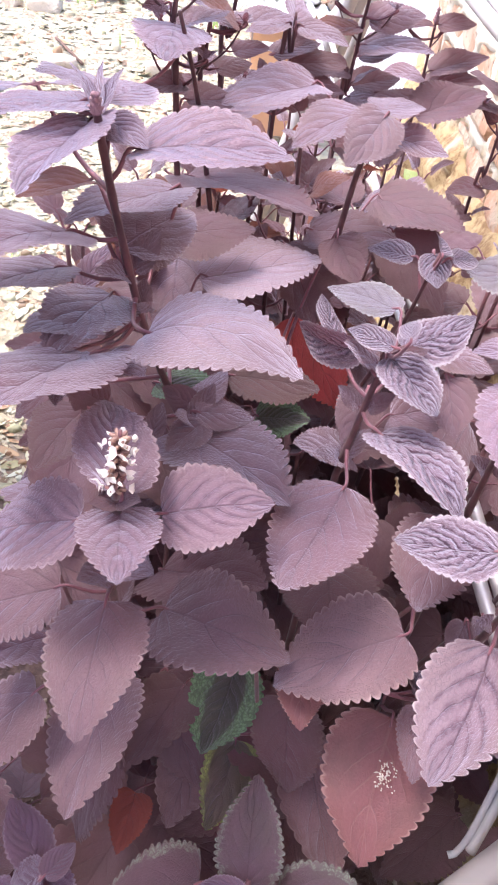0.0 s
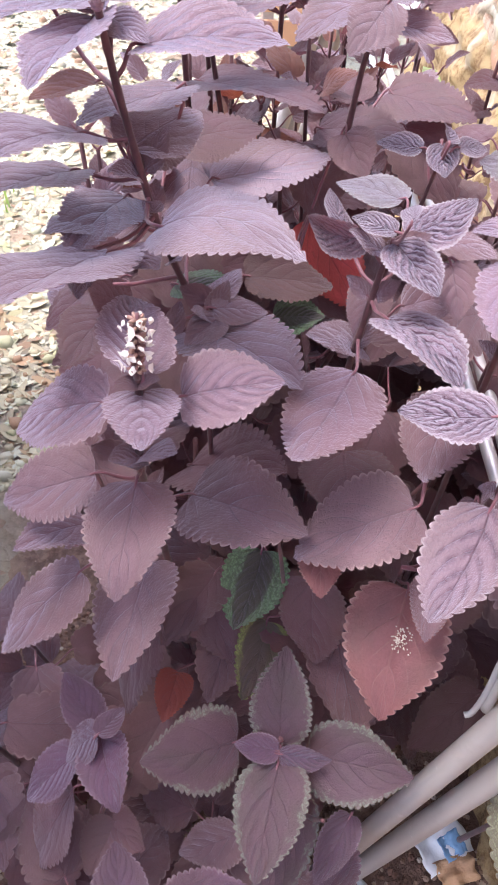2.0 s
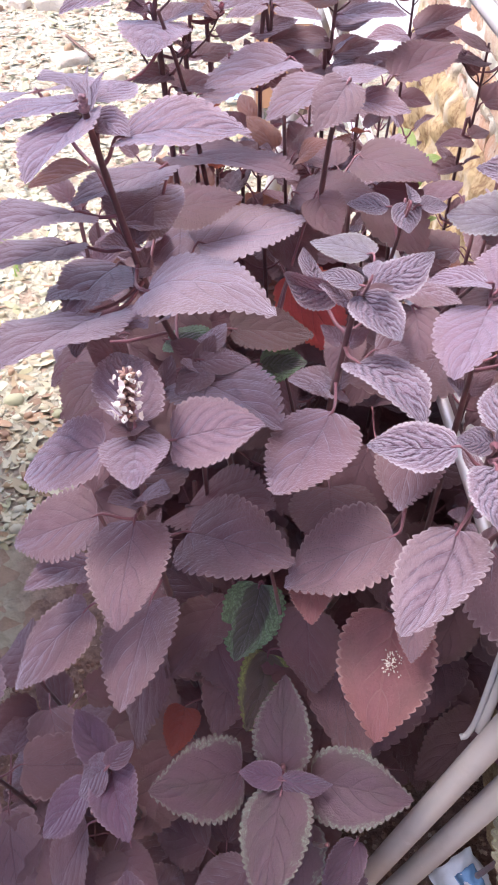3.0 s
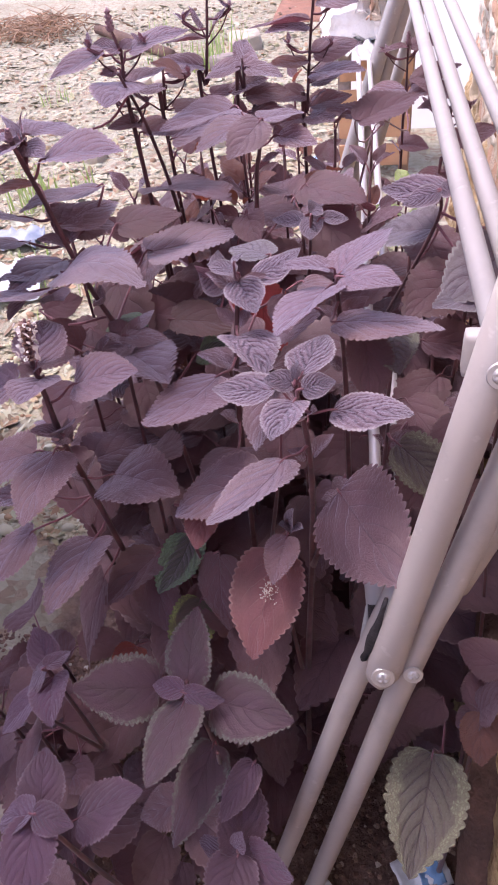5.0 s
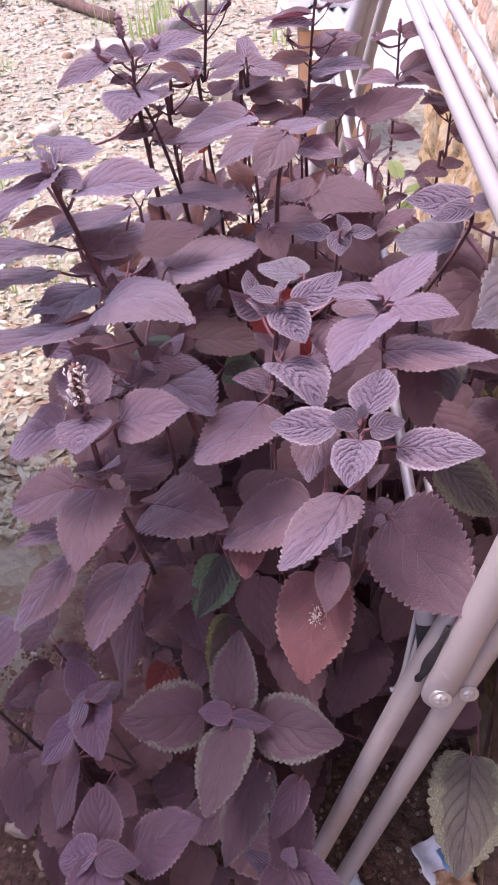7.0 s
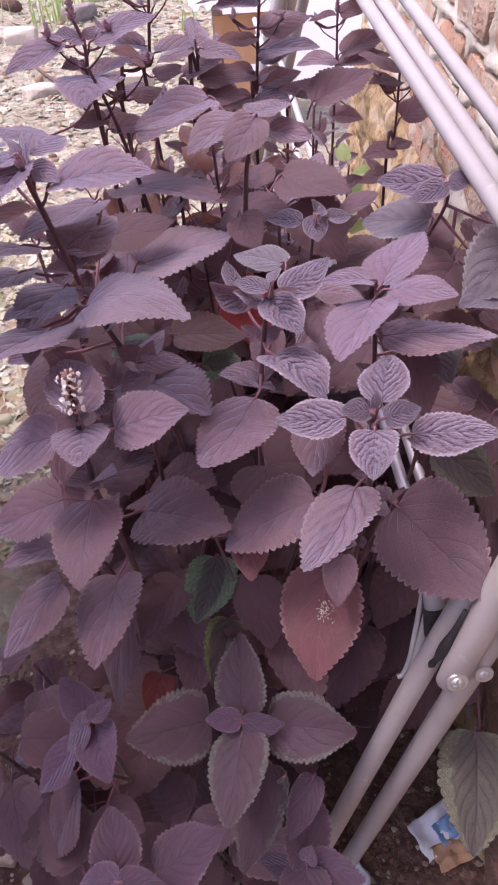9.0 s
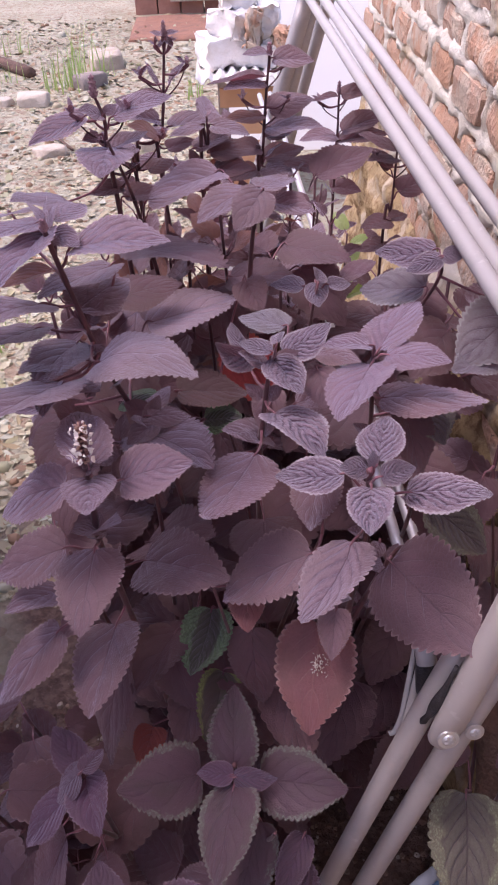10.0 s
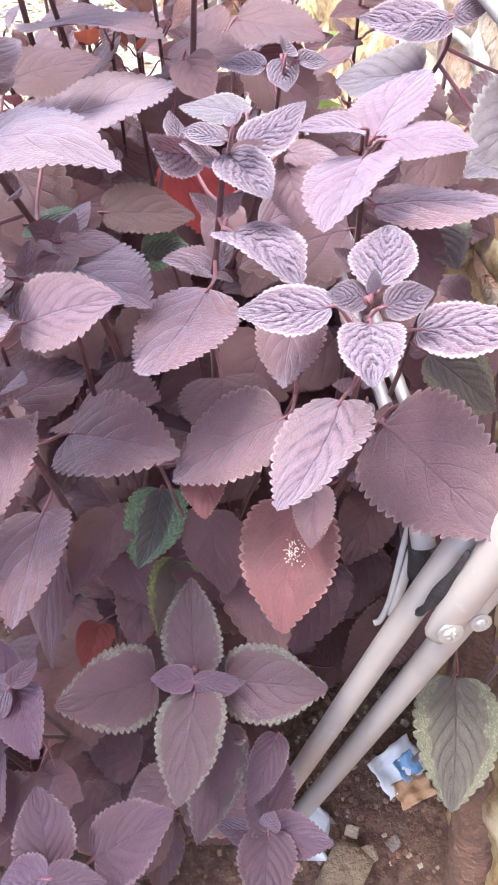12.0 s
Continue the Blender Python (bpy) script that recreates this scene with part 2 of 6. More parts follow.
def ground_material():
    n = Nodes("litter_ground")
    spot = n.place()
    litter = n.cells(34.0, spot)
    tone = n.mix(n.step(n.noise(1.6, 6.0, spot, 0.6), 0.35, 0.65), (0.42, 0.385, 0.28), (0.28, 0.255, 0.165))
    pick = n.put("ShaderNodeSeparateXYZ")
    n.join(litter.outputs["Color"], pick.inputs[0])
    tone = n.mix(n.math("MULTIPLY", pick.outputs[0], 0.55), tone, (0.46, 0.43, 0.335))
    tone = n.mix(n.math("MULTIPLY", n.step(pick.outputs[1], 0.72, 0.8), 0.7), tone, (0.28, 0.18, 0.12))
    tone = n.mix(n.step(n.noise(55.0, 5.0, spot, 0.7), 0.58, 0.72), tone, (0.3, 0.22, 0.16))
    # damp, dark soil of the planted strip along the wall
    split = n.put("ShaderNodeSeparateXYZ")
    n.join(spot, split.inputs[0])
    wobble = n.math("MULTIPLY", n.math("SUBTRACT", n.noise(2.4, 5.0, spot), 0.5), 0.5)
    strip = n.math("MULTIPLY", n.math("MULTIPLY", n.step(n.math("ADD", split.outputs[0], wobble), -0.52, -0.34), n.math("SUBTRACT", 1.0, n.step(split.outputs[0], 0.5, 0.7))), n.math("SUBTRACT", 1.0, n.step(n.math("ADD", split.outputs[1], wobble), 0.9, 1.5)))
    soil = n.mix(n.step(n.noise(48.0, 6.0, spot, 0.7), 0.4, 0.62), (0.12, 0.068, 0.054), (0.21, 0.13, 0.10))
    soil = n.mix(n.step(n.noise(150.0, 3.0, spot), 0.66, 0.74), soil, (0.36, 0.27, 0.22))
    n.bump(n.math("ADD", litter.outputs["Distance"], n.math("MULTIPLY", n.noise(90.0, 6.0, spot, 0.7), 0.8)), 0.9, 0.02)
    return n.set(base_color=n.mix(strip, tone, soil), roughness=0.95)


def mottled(name, colour, other, scale, rough=0.9, relief=0.5, depth=0.004, metallic=0.0):
    """A plain worn surface of two tones that differs a little from piece to piece."""
    n = Nodes(name)
    spot, chance = n.where(), n.chance()
    tone = n.noise(scale, 6.0, spot, 0.65)
    colour = n.mix(n.step(n.math("ADD", tone, n.math("MULTIPLY", n.math("SUBTRACT", chance, 0.5), 0.3)), 0.35, 0.68), colour, other)
    n.bump(n.math("ADD", tone, n.noise(scale * 6, 4.0, spot)), relief, depth)
    return n.set(base_color=colour, roughness=rough, metallic=metallic)


def chip_material(name, tones):
    """Loose litter: every island of the mesh takes a tone of its own."""
    n = Nodes(name)
    geo = n.put("ShaderNodeNewGeometry")
    ramp = n.put("ShaderNodeValToRGB")
    n.join(geo.outputs["Random Per Island"], ramp.inputs[0])
    for n_tone, (at, tone) in enumerate(tones):
        stop = ramp.color_ramp.elements[n_tone] if n_tone < 2 else ramp.color_ramp.elements.new(at)
        stop.position, stop.color = at, (*tone, 1)
    n.bump(n.noise(90.0, 4.0, geo.outputs["Position"]), 0.4, 0.004)
    return n.set(base_color=ramp.outputs[0], roughness=0.9)


STEM = stem_material("stem_skin", (0.065, 0.022, 0.03), (0.14, 0.05, 0.06))
STALK = stem_material("stalk_skin", (0.14, 0.046, 0.066), (0.24, 0.088, 0.115))
GREY_TUBE = metal_paint("grey_tube_paint", (0.46, 0.425, 0.41), (0.34, 0.31, 0.30), 0.36, 0.15)
BRIGHT_TUBE = metal_paint("bright_tube", (0.62, 0.60, 0.61), (0.5, 0.48, 0.49), 0.32, 0.5)
GALVANISED = metal_paint("galvanised_tube", (0.38, 0.36, 0.365), (0.28, 0.265, 0.27), 0.42, 0.35)
WHITE_TUBE = metal_paint("white_tube_paint", (0.42, 0.405, 0.41), (0.35, 0.335, 0.34), 0.5, 0.0)
STEEL = metal_paint("bolt_steel", (0.6, 0.6, 0.61), (0.45, 0.45, 0.46), 0.34, 0.7)
EARTH = mottled("red_earth", (0.27, 0.13, 0.085), (0.19, 0.10, 0.07), 9.0, 0.95, 0.8, 0.01)
BLACK = mottled("black_rubber", (0.02, 0.018, 0.02), (0.045, 0.04, 0.045), 60.0, 0.6)
BRICK = brick_material()
MORTAR = mortar_material()
GROUND = ground_material()
CHIPS = chip_material("dry_litter", ((0.0, (0.442, 0.421, 0.305)), (0.25, (0.376, 0.338, 0.225)), (0.45, (0.273, 0.224, 0.145)), (0.60, (0.432, 0.437, 0.345)), (0.74, (0.282, 0.276, 0.155)), (0.84, (0.320, 0.208, 0.125)), (0.94, (0.226, 0.135, 0.085)), (1.0, (0.122, 0.099, 0.065))))
GRIT = chip_material("soil_grit", ((0.0, (0.13, 0.07, 0.05)), (0.35, (0.20, 0.11, 0.08)), (0.6, (0.10, 0.055, 0.042)), (0.85, (0.27, 0.17, 0.12)), (0.95, (0.40, 0.33, 0.27)), (1.0, (0.52, 0.46, 0.40))))
STONE = mottled("pale_stone", (0.55, 0.47, 0.38), (0.4, 0.33, 0.26), 14.0, 0.9, 0.8, 0.01)
DARK_STONE = mottled("dark_stone", (0.2, 0.16, 0.15), (0.3, 0.25, 0.22), 14.0, 0.9, 0.8, 0.01)
OCHRE_STONE = mottled("ochre_stone", (0.40, 0.31, 0.21), (0.24, 0.17, 0.13), 30.0, 0.9, 0.9, 0.01)
WOOD = mottled("bare_wood", (0.42, 0.25, 0.14), (0.30, 0.17, 0.1), 9.0, 0.8)
BOARD = mottled("orange_board", (0.62, 0.34, 0.18), (0.5, 0.26, 0.14), 6.0, 0.75)
GREY_WOOD = mottled("grey_wood", (0.45, 0.38, 0.34), (0.3, 0.24, 0.22), 18.0, 0.9)
WHITEWASH = mottled("white_panel_paint", (0.90, 0.86, 0.82), (0.85, 0.80, 0.76), 3.0, 0.6, 0.2)
PLASTER = mottled("broken_plaster", (0.82, 0.79, 0.76), (0.7, 0.64, 0.58), 8.0, 0.9, 0.8, 0.01)
RED_EARTH = mottled("red_boards", (0.40, 0.19, 0.135), (0.30, 0.14, 0.10), 7.0, 0.85)
BARK = mottled("bark", (0.2, 0.11, 0.08), (0.11, 0.065, 0.05), 16.0, 0.95, 1.0, 0.01)
PAPER = mottled("packet_white", (0.75, 0.78, 0.82), (0.62, 0.68, 0.75), 10.0, 0.5, 0.2)
PAPER_BLUE = mottled("packet_blue", (0.2, 0.38, 0.62), (0.34, 0.5, 0.7), 16.0, 0.5, 0.2)
CARD = mottled("cardboard", (0.52, 0.33, 0.2), (0.42, 0.26, 0.16), 18.0, 0.85)
PETAL = mottled("petal_white", (0.78, 0.74, 0.70), (0.66, 0.58, 0.56), 40.0, 0.6, 0.2)
CALYX = mottled("calyx_red", (0.22, 0.10, 0.10), (0.40, 0.26, 0.20), 60.0, 0.6, 0.4)
BLUE_SHEET = mottled("grey_blue_sheet", (0.3, 0.34, 0.42), (0.2, 0.23, 0.3), 10.0, 0.5)

# ---- building helpers ----
rng = random.Random(7)


def part(name, bm, material, parent=None, label="", smooth=True):
    """Links a bmesh as one mesh object under a thing or a part."""
    mesh = bpy.data.meshes.new(name)
    bm.to_mesh(mesh)
    bm.free()
    return link(name, mesh, material, parent, label, smooth)


def link(name, mesh, material=None, parent=None, label="", smooth=True):
    if material is not None and not mesh.materials:
        mesh.materials.append(material)
    if smooth:
        mesh.polygons.foreach_set("use_smooth", [True] * len(mesh.polygons))
    ob = new(name, mesh)
    if parent is not None:
        ob.parent = parent
        ob.matrix_parent_inverse = Matrix.Translation(-parent.location)
    if label:
        ob["label"] = label
    return ob


def thing(name, at, label, category, group="", kind=""):
    ob = new(name)
    ob.empty_display_size = 0.05
    ob.location = at
    return tagged(ob, label, category, group, kind)


def tube(points, radii, sides=10, bm=None, caps=True):
    """A round bar through the points."""
    bm = bm or bmesh.new()
    points = [Vector(p) for p in points]
    if isinstance(radii, (int, float)):
        radii = [radii] * len(points)
    rings, side = [], None
    for n, p in enumerate(points):
        ahead = (points[min(n + 1, len(points) - 1)] - points[max(n - 1, 0)]).normalized()
        if side is None:
            side = ahead.orthogonal().normalized()
        side = (side - ahead * side.dot(ahead)).normalized()
        other = ahead.cross(side)
        rings.append([bm.verts.new(p + radii[n] * (math.cos(a) * side + math.sin(a) * other)) for a in [2 * math.pi * k / sides for k in range(sides)]])
    for a, b in zip(rings, rings[1:]):
        for k in range(sides):
            bm.faces.new((a[k], a[(k + 1) % sides], b[(k + 1) % sides], b[k]))
    if caps:
        bm.faces.new(rings[0][::-1])
        bm.faces.new(rings[-1])
    return bm


def curve_through(points, steps=5):
    """More points along a smooth line through the given ones."""
    p = [Vector(q) for q in points]
    p = [p[0] * 2 - p[1]] + p + [p[-1] * 2 - p[-2]]
    out = []
    for a, b, c, d in zip(p, p[1:], p[2:], p[3:]):
        for k in range(steps):
            t = k / steps
            out.append(0.5 * (2 * b + (c - a) * t + (2 * a - 5 * b + 4 * c - d) * t * t + (3 * b - a - 3 * c + d) * t ** 3))
    return out + [p[-2]]


def box(x, y, z, sx, sy, sz, bevel=0.0, turn=0.0, rough=0.0, cuts=0, seed=0):
    """A box centred in x and y, standing on z, with worn edges."""
    bm = bmesh.new()
    bmesh.ops.create_cube(bm, size=1)
    bmesh.ops.scale(bm, vec=(sx, sy, sz), verts=bm.verts)
    if bevel:
        bmesh.ops.bevel(bm, geom=bm.edges[:], offset=bevel, segments=2, affect="EDGES", profile=0.7)
    if cuts:
        bmesh.ops.subdivide_edges(bm, edges=bm.edges[:], cuts=cuts, use_grid_fill=True)
    if rough:
        for v in bm.verts:
            v.co += rough * noise.noise_vector(v.co * (2.2 / max(sx, sy, sz)) * 3 + Vector((seed * 7.1, seed, 0)))
    bmesh.ops.transform(bm, matrix=Matrix.Translation((x, y, z + sz / 2)) @ Matrix.Rotation(turn, 4, "Z"), verts=bm.verts)
    return bm


def stone(x, y, z, sx, sy, sz, seed, turn=0.0):
    """A lump with broken facets, sunk a little into what it lies on."""
    bm = bmesh.new()
    bmesh.ops.create_icosphere(bm, subdivisions=3, radius=1.12)
    for v in bm.verts:
        q = v.co.copy()
        v.co *= 1 + 0.4 * noise.noise(q * 1.1 + Vector((seed, 3 * seed, 0))) + 0.1 * noise.noise(q * 4 + Vector((seed, 0, seed)))
        v.co = Vector([max(-0.8, min(0.8, c)) + 0.05 * noise.noise(q * 6 + Vector((seed, c, 2))) for c in v.co])
    bmesh.ops.scale(bm, vec=(sx * 0.62, sy * 0.62, sz * 0.62), verts=bm.verts)
    bmesh.ops.transform(bm, matrix=Matrix.Translation((x, y, z + sz * 0.38)) @ Matrix.Rotation(turn, 4, "Z"), verts=bm.verts)
    return bm


# ---- ground ----
def ground_height(x, y):
    """Nearly level, a little humped and worn."""
    d = math.hypot(x, y)
    return 0.018 * noise.noise(Vector((x * 1.3, y * 1.3, 0))) + 0.006 * noise.noise(Vector((x * 9, y * 9, 1))) * (d < 9)


def build_ground():
    xs = sorted({round(v, 3) for v in np.concatenate([np.arange(-3, 1.2, 0.06), np.linspace(-14, -3, 14), np.linspace(1.2, 14, 14), [-400, -120, -40, 40, 120, 400]])})
    ys = sorted({round(v, 3) for v in np.concatenate([np.arange(-1, 6, 0.06), np.linspace(-14, -1, 14), np.linspace(6, 14, 20), [-400, -120, -40, 40, 120, 400]])})
    verts = [(x, y, ground_height(x, y)) for y in ys for x in xs]
    w = len(xs)
    faces = [(j * w + i, j * w + i + 1, (j + 1) * w + i + 1, (j + 1) * w + i) for j in range(len(ys) - 1) for i in range(w - 1)]
    mesh = bpy.data.meshes.new("ground")
    mesh.from_pydata(verts, [], faces)
    return tagged(link("ground", mesh, GROUND), "pale dry yard strewn with leaf litter, dark soil along the wall", "ground", kind="structure")


ground = build_ground()


def wall_x(y):
    return 0.405 + 0.045 * (y - 0.2)


# unseen plain walls, added behind and beside the camera to cut the sky light
def plain_wall(name, x0, y0, x1, y1, height, thick, material, label):
    bm = bmesh.new()
    way = Vector((x1 - x0, y1 - y0, 0))
    bmesh.ops.create_cube(bm, size=1)
    bmesh.ops.scale(bm, vec=(way.length, thick, height), verts=bm.verts)
    bmesh.ops.transform(bm, matrix=Matrix.Translation(((x0 + x1) / 2, (y0 + y1) / 2, height / 2 - 0.05)) @ Matrix.Rotation(math.atan2(way.y, way.x), 4, "Z"), verts=bm.verts)
    return tagged(part(name, bm, material, smooth=False), label, "wall", kind="structure")


ADDED_WALL = mottled("added_wall", (0.40, 0.33, 0.31), (0.32, 0.26, 0.24), 3.0)
plain_wall("wall_south", -3.0, -3.4, 2.0, -3.4, 2.5, 0.2, ADDED_WALL, "added plain wall, unseen, closing off the sky behind")
plain_wall("wall_west", -0.95, -0.6, -0.95, 1.2, 2.45, 0.2, ADDED_WALL, "added plain wall, unseen, shading the low plants from the left")

# ---- the folded metal frame that leans by the wall ----
frame_rack = thing("folding_rack", (0.16, 0.13, 0), "folded metal rack, grey legs and white bars, beside a wall", "rack")


def bar(name, points, radius, material, label="", sides=16, parent=None):
    return part(name, tube(curve_through(points, 6) if len(points) > 2 else points, radius, sides), material, parent or frame_rack, label)


bar("leg", [(0.094, 0.113, 0.0), (0.145, 0.130, 0.215), (0.222, 0.152, 0.570), (0.256, 0.163, 0.70)], 0.0108, GREY_TUBE, "grey painted lower leg")
bar("leg", [(0.158, 0.139, 0.0), (0.180, 0.139, 0.100), (0.268, 0.1420, 0.622), (0.293, 0.1450, 0.735), (0.330, 0.155, 0.92), (0.366, 0.164, 1.10)], 0.0115, GREY_TUBE, "grey painted leg with a slight bend")


def flat_ended_tube():
    """The wide upper tube, pressed flat and rounded at its lower end."""
    low, high = Vector((0.244, 0.131, 0.612)), Vector((0.316, 0.150, 1.06))
    ahead = (high - low).normalized()
    side = ahead.cross(Vector((0.1, -1, 0))).normalized()
    up = side.cross(ahead)
    bm, rings = bmesh.new(), []
    spans = [(-0.006, 0.4, 0.5), (-0.002, 0.85, 0.52), (0.006, 1.12, 0.55), (0.02, 1.18, 0.62), (0.05, 1.08, 0.9), (0.08, 1.0, 1.0), (0.25, 1.0, 1.0), ((high - low).length, 1.0, 1.0)]
    for s, wide, thick in spans:
        rings.append([bm.verts.new(low + ahead * s + 0.0130 * (wide * math.cos(a) * side + thick * math.sin(a) * up)) for a in [2 * math.pi * k / 20 for k in range(20)]])
    for a, b in zip(rings, rings[1:]):
        for k in range(20):
            bm.faces.new((a[k], a[(k + 1) % 20], b[(k + 1) % 20], b[k]))
    bm.faces.new(rings[0][::-1])
    bm.faces.new(rings[-1])
    return part("upper_tube", bm, GREY_TUBE, frame_rack, "pale grey tube with a flattened bolted end"), up


upper_tube, out_of_tube = flat_ended_tube()
bar("rear_tube", [(0.300, 0.175, 0.69), (0.335, 0.185, 0.80), (0.372, 0.20, 0.95)], 0.0125, GREY_TUBE)


def bolt(at, way, scale=1.0):
    """A washer with a domed, cross-slotted screw head."""
    turn = Vector(way).to_track_quat("Z", "Y").to_matrix().to_4x4()
    washer = bmesh.new()
    for radius, low, high in ((0.0098, 0.0, 0.0016),):
        bmesh.ops.create_cone(washer, cap_ends=True, segments=24, radius1=radius, radius2=radius * 0.93, depth=high - low)
    bmesh.ops.transform(washer, matrix=Matrix.Translation(at) @ turn @ Matrix.Scale(scale, 4), verts=washer.verts)
    ring = part("washer", washer, STEEL, upper_tube, "bright steel washer", smooth=False)
    head = bmesh.new()
    bmesh.ops.create_uvsphere(head, u_segments=20, v_segments=10, radius=0.0062)
    for v in head.verts:
        v.co.z = max(0, v.co.z) * 0.6
        if v.co.z > 0.002 and (abs(v.co.x) < 0.0009 or abs(v.co.y) < 0.0009) and v.co.xy.length < 0.004:
            v.co.z -= 0.0018
    bmesh.ops.transform(head, matrix=Matrix.Translation(at) @ turn @ Matrix.Scale(scale, 4), verts=head.verts)
    part("screw", head, STEEL, upper_tube, "domed steel screw head")


bolt((0.2450, 0.1210, 0.6300), (0.02, -1, 0.30))
bolt((0.2697, 0.1272, 0.6280), (0.02, -1, 0.30), 0.85)
bolt((0.2965, 0.1285, 0.9270), (-0.05, -1, 0.22), 0.85)

part("bracket", box(0.290, 0.163, 0.905, 0.022, 0.012, 0.03, 0.004), GREY_TUBE, frame_rack, "small grey end bracket")

# long bars along the wall
bar("long_bar", [(0.3019, 0.165, 0.9185), (0.2556, 1.85, 1.0098)], 0.0084, WHITE_TUBE, "long white painted bar")
bar("long_bar", [(0.3304, 0.165, 0.8995), (0.2582, 1.85, 1.0487)], 0.0084, WHITE_TUBE, "long white painted bar")
bar("long_bar", [(0.3824, 0.165, 0.8788), (0.2689, 1.85, 1.0694)], 0.0084, WHITE_TUBE, "long white painted bar")
# thin rods lower down
bar("rod", [(0.2395, 0.215, 0.662), (0.236, 0.328, 0.668), (0.212, 0.931, 0.699), (0.178, 1.80, 0.742)], 0.0060, BRIGHT_TUBE, "thin bright metal rod")
bar("rod", [(0.2665, 0.250, 0.640), (0.262, 0.330, 0.648), (0.238, 0.931, 0.690), (0.205, 1.80, 0.745)], 0.0060, BRIGHT_TUBE, "thin bright metal rod")
bar("rod_sleeve", [(0.2350, 0.200, 0.672), (0.2385, 0.182, 0.650)], 0.0092, WHITE_TUBE)
bar("rod_cap", [(0.2385, 0.196, 0.652), (0.2400, 0.188, 0.632), (0.2425, 0.182, 0.606)], 0.0085, BLACK, "black rubber cap")
part("strap", tube(curve_through([(0.2440, 0.1395, 0.7100), (0.2385, 0.1390, 0.675), (0.2325, 0.1395, 0.642), (0.2280, 0.1425, 0.6207)], 4), [0.0018, 0.0020, 0.0022, 0.0026, 0.0034, 0.0046, 0.0052, 0.0048, 0.0036, 0.0026, 0.0030, 0.0034, 0.0016], 10), BLACK, frame_rack, "black rubber strap end")
bar("bent_wire", [(0.2350, 0.207, 0.672), (0.2335, 0.203, 0.635), (0.2295, 0.192, 0.600), (0.2250, 0.181, 0.566), (0.2195, 0.1755, 0.547), (0.2139, 0.1745, 0.5436)], 0.0026, WHITE_TUBE, "bent white wire", 10)
bar("flat_strip", [(0.2440, 0.205, 0.668), (0.2400, 0.198, 0.625), (0.2340, 0.186, 0.585), (0.2275, 0.174, 0.556)], 0.0042, WHITE_TUBE, "white metal strip", 10)
# legs of the far end
bar("leg", [(0.29, 1.78, 0.95), (0.19, 1.76, 0.62), (0.02, 1.74, 0.0)], 0.020, GALVANISED, "grey galvanised far leg")
bar("leg", [(0.345, 1.80, 1.08), (0.235, 1.79, 0.68), (0.06, 1.78, 0.0)], 0.020, GALVANISED, "grey galvanised far leg")
bar("leg", [(0.40, 1.83, 1.10), (0.285, 1.83, 0.72), (0.10, 1.83, 0.0)], 0.016, GALVANISED, "grey galvanised far leg")

# ---- leaves and stems ----
def leaf_mesh(name, teeth, rows, cols, pleat, arch, fold, wave, seed, tooth_depth=0.085, broad=0.35, ribs=5):
    """A toothed, ovate blade of length 1 and width 1, base at the origin, tip at +y, upper face +z."""
    r = random.Random(seed)
    power = math.log(0.5) / math.log(broad)
    verts, uvs, faces = [], [], []
    lean = r.uniform(-0.05, 0.05)
    size_of = [r.uniform(0.75, 1.2) for _ in range(8)]
    for j in range(rows + 1):
        u = j / rows
        # a full, rounded base and a drawn-out tip
        body = math.sin(math.pi * min(1, u) ** power) ** (0.60 if u < broad else 0.77) if 0 < u < 1 else 0.0
        body *= 1 - 0.20 * max(0, (u - 0.62) / 0.38) ** 1.5
        if u < 0.04:
            body = max(body, 0.3 * u / 0.04)
        for i in range(-cols, cols + 1):
            v = i / cols
            phase = teeth * u + (0.3 if v > 0 else 0)
            lap = phase % 1.0
            scallop = math.sin(math.pi * lap ** 0.9) ** 0.55 * size_of[int(phase) % 8]
            grow = 1 + (tooth_depth * (scallop - 0.6) / max(0.12, body) if 0.03 < u < 0.985 else 0) * abs(v) ** 6
            x = 0.5 * body * v * grow + lean * math.sin(math.pi * u) * 0.5
            y = u - 0.10 * abs(v) ** 1.5 * body * max(0.0, 1 - 1.6 * u)
            ridge = math.cos(2 * math.pi * ribs * (u - 0.40 * (abs(v) + 0.45 * v * v)))
            z = arch * 4 * u * (1 - u) + fold * abs(v) * body
            z += pleat * ridge * math.sin(math.pi * min(1, abs(v) * 1.1)) * body
            z += wave * abs(v) ** 2 * math.sin(7 * u + seed * 1.7 + (1.3 if v > 0 else 0)) * body
            z += 0.010 * noise.noise(Vector((x * 7, y * 7, seed * 2.3)))
            z -= 0.012 * math.exp(-(v * 9) ** 2) * body
            verts.append((x, y, z))
            uvs.append((u, v * 0.5 + 0.5))
    w = 2 * cols + 1
    for j in range(rows):
        for i in range(2 * cols):
            faces.append((j * w + i, j * w + i + 1, (j + 1) * w + i + 1, (j + 1) * w + i))
    mesh = bpy.data.meshes.new(name)
    mesh.from_pydata(verts, [], faces)
    layer = mesh.uv_layers.new(name="UVMap")
    for loop in mesh.loops:
        layer.data[loop.index].uv = uvs[loop.vertex_index]
    mesh.polygons.foreach_set("use_smooth", [True] * len(mesh.polygons))
    return mesh


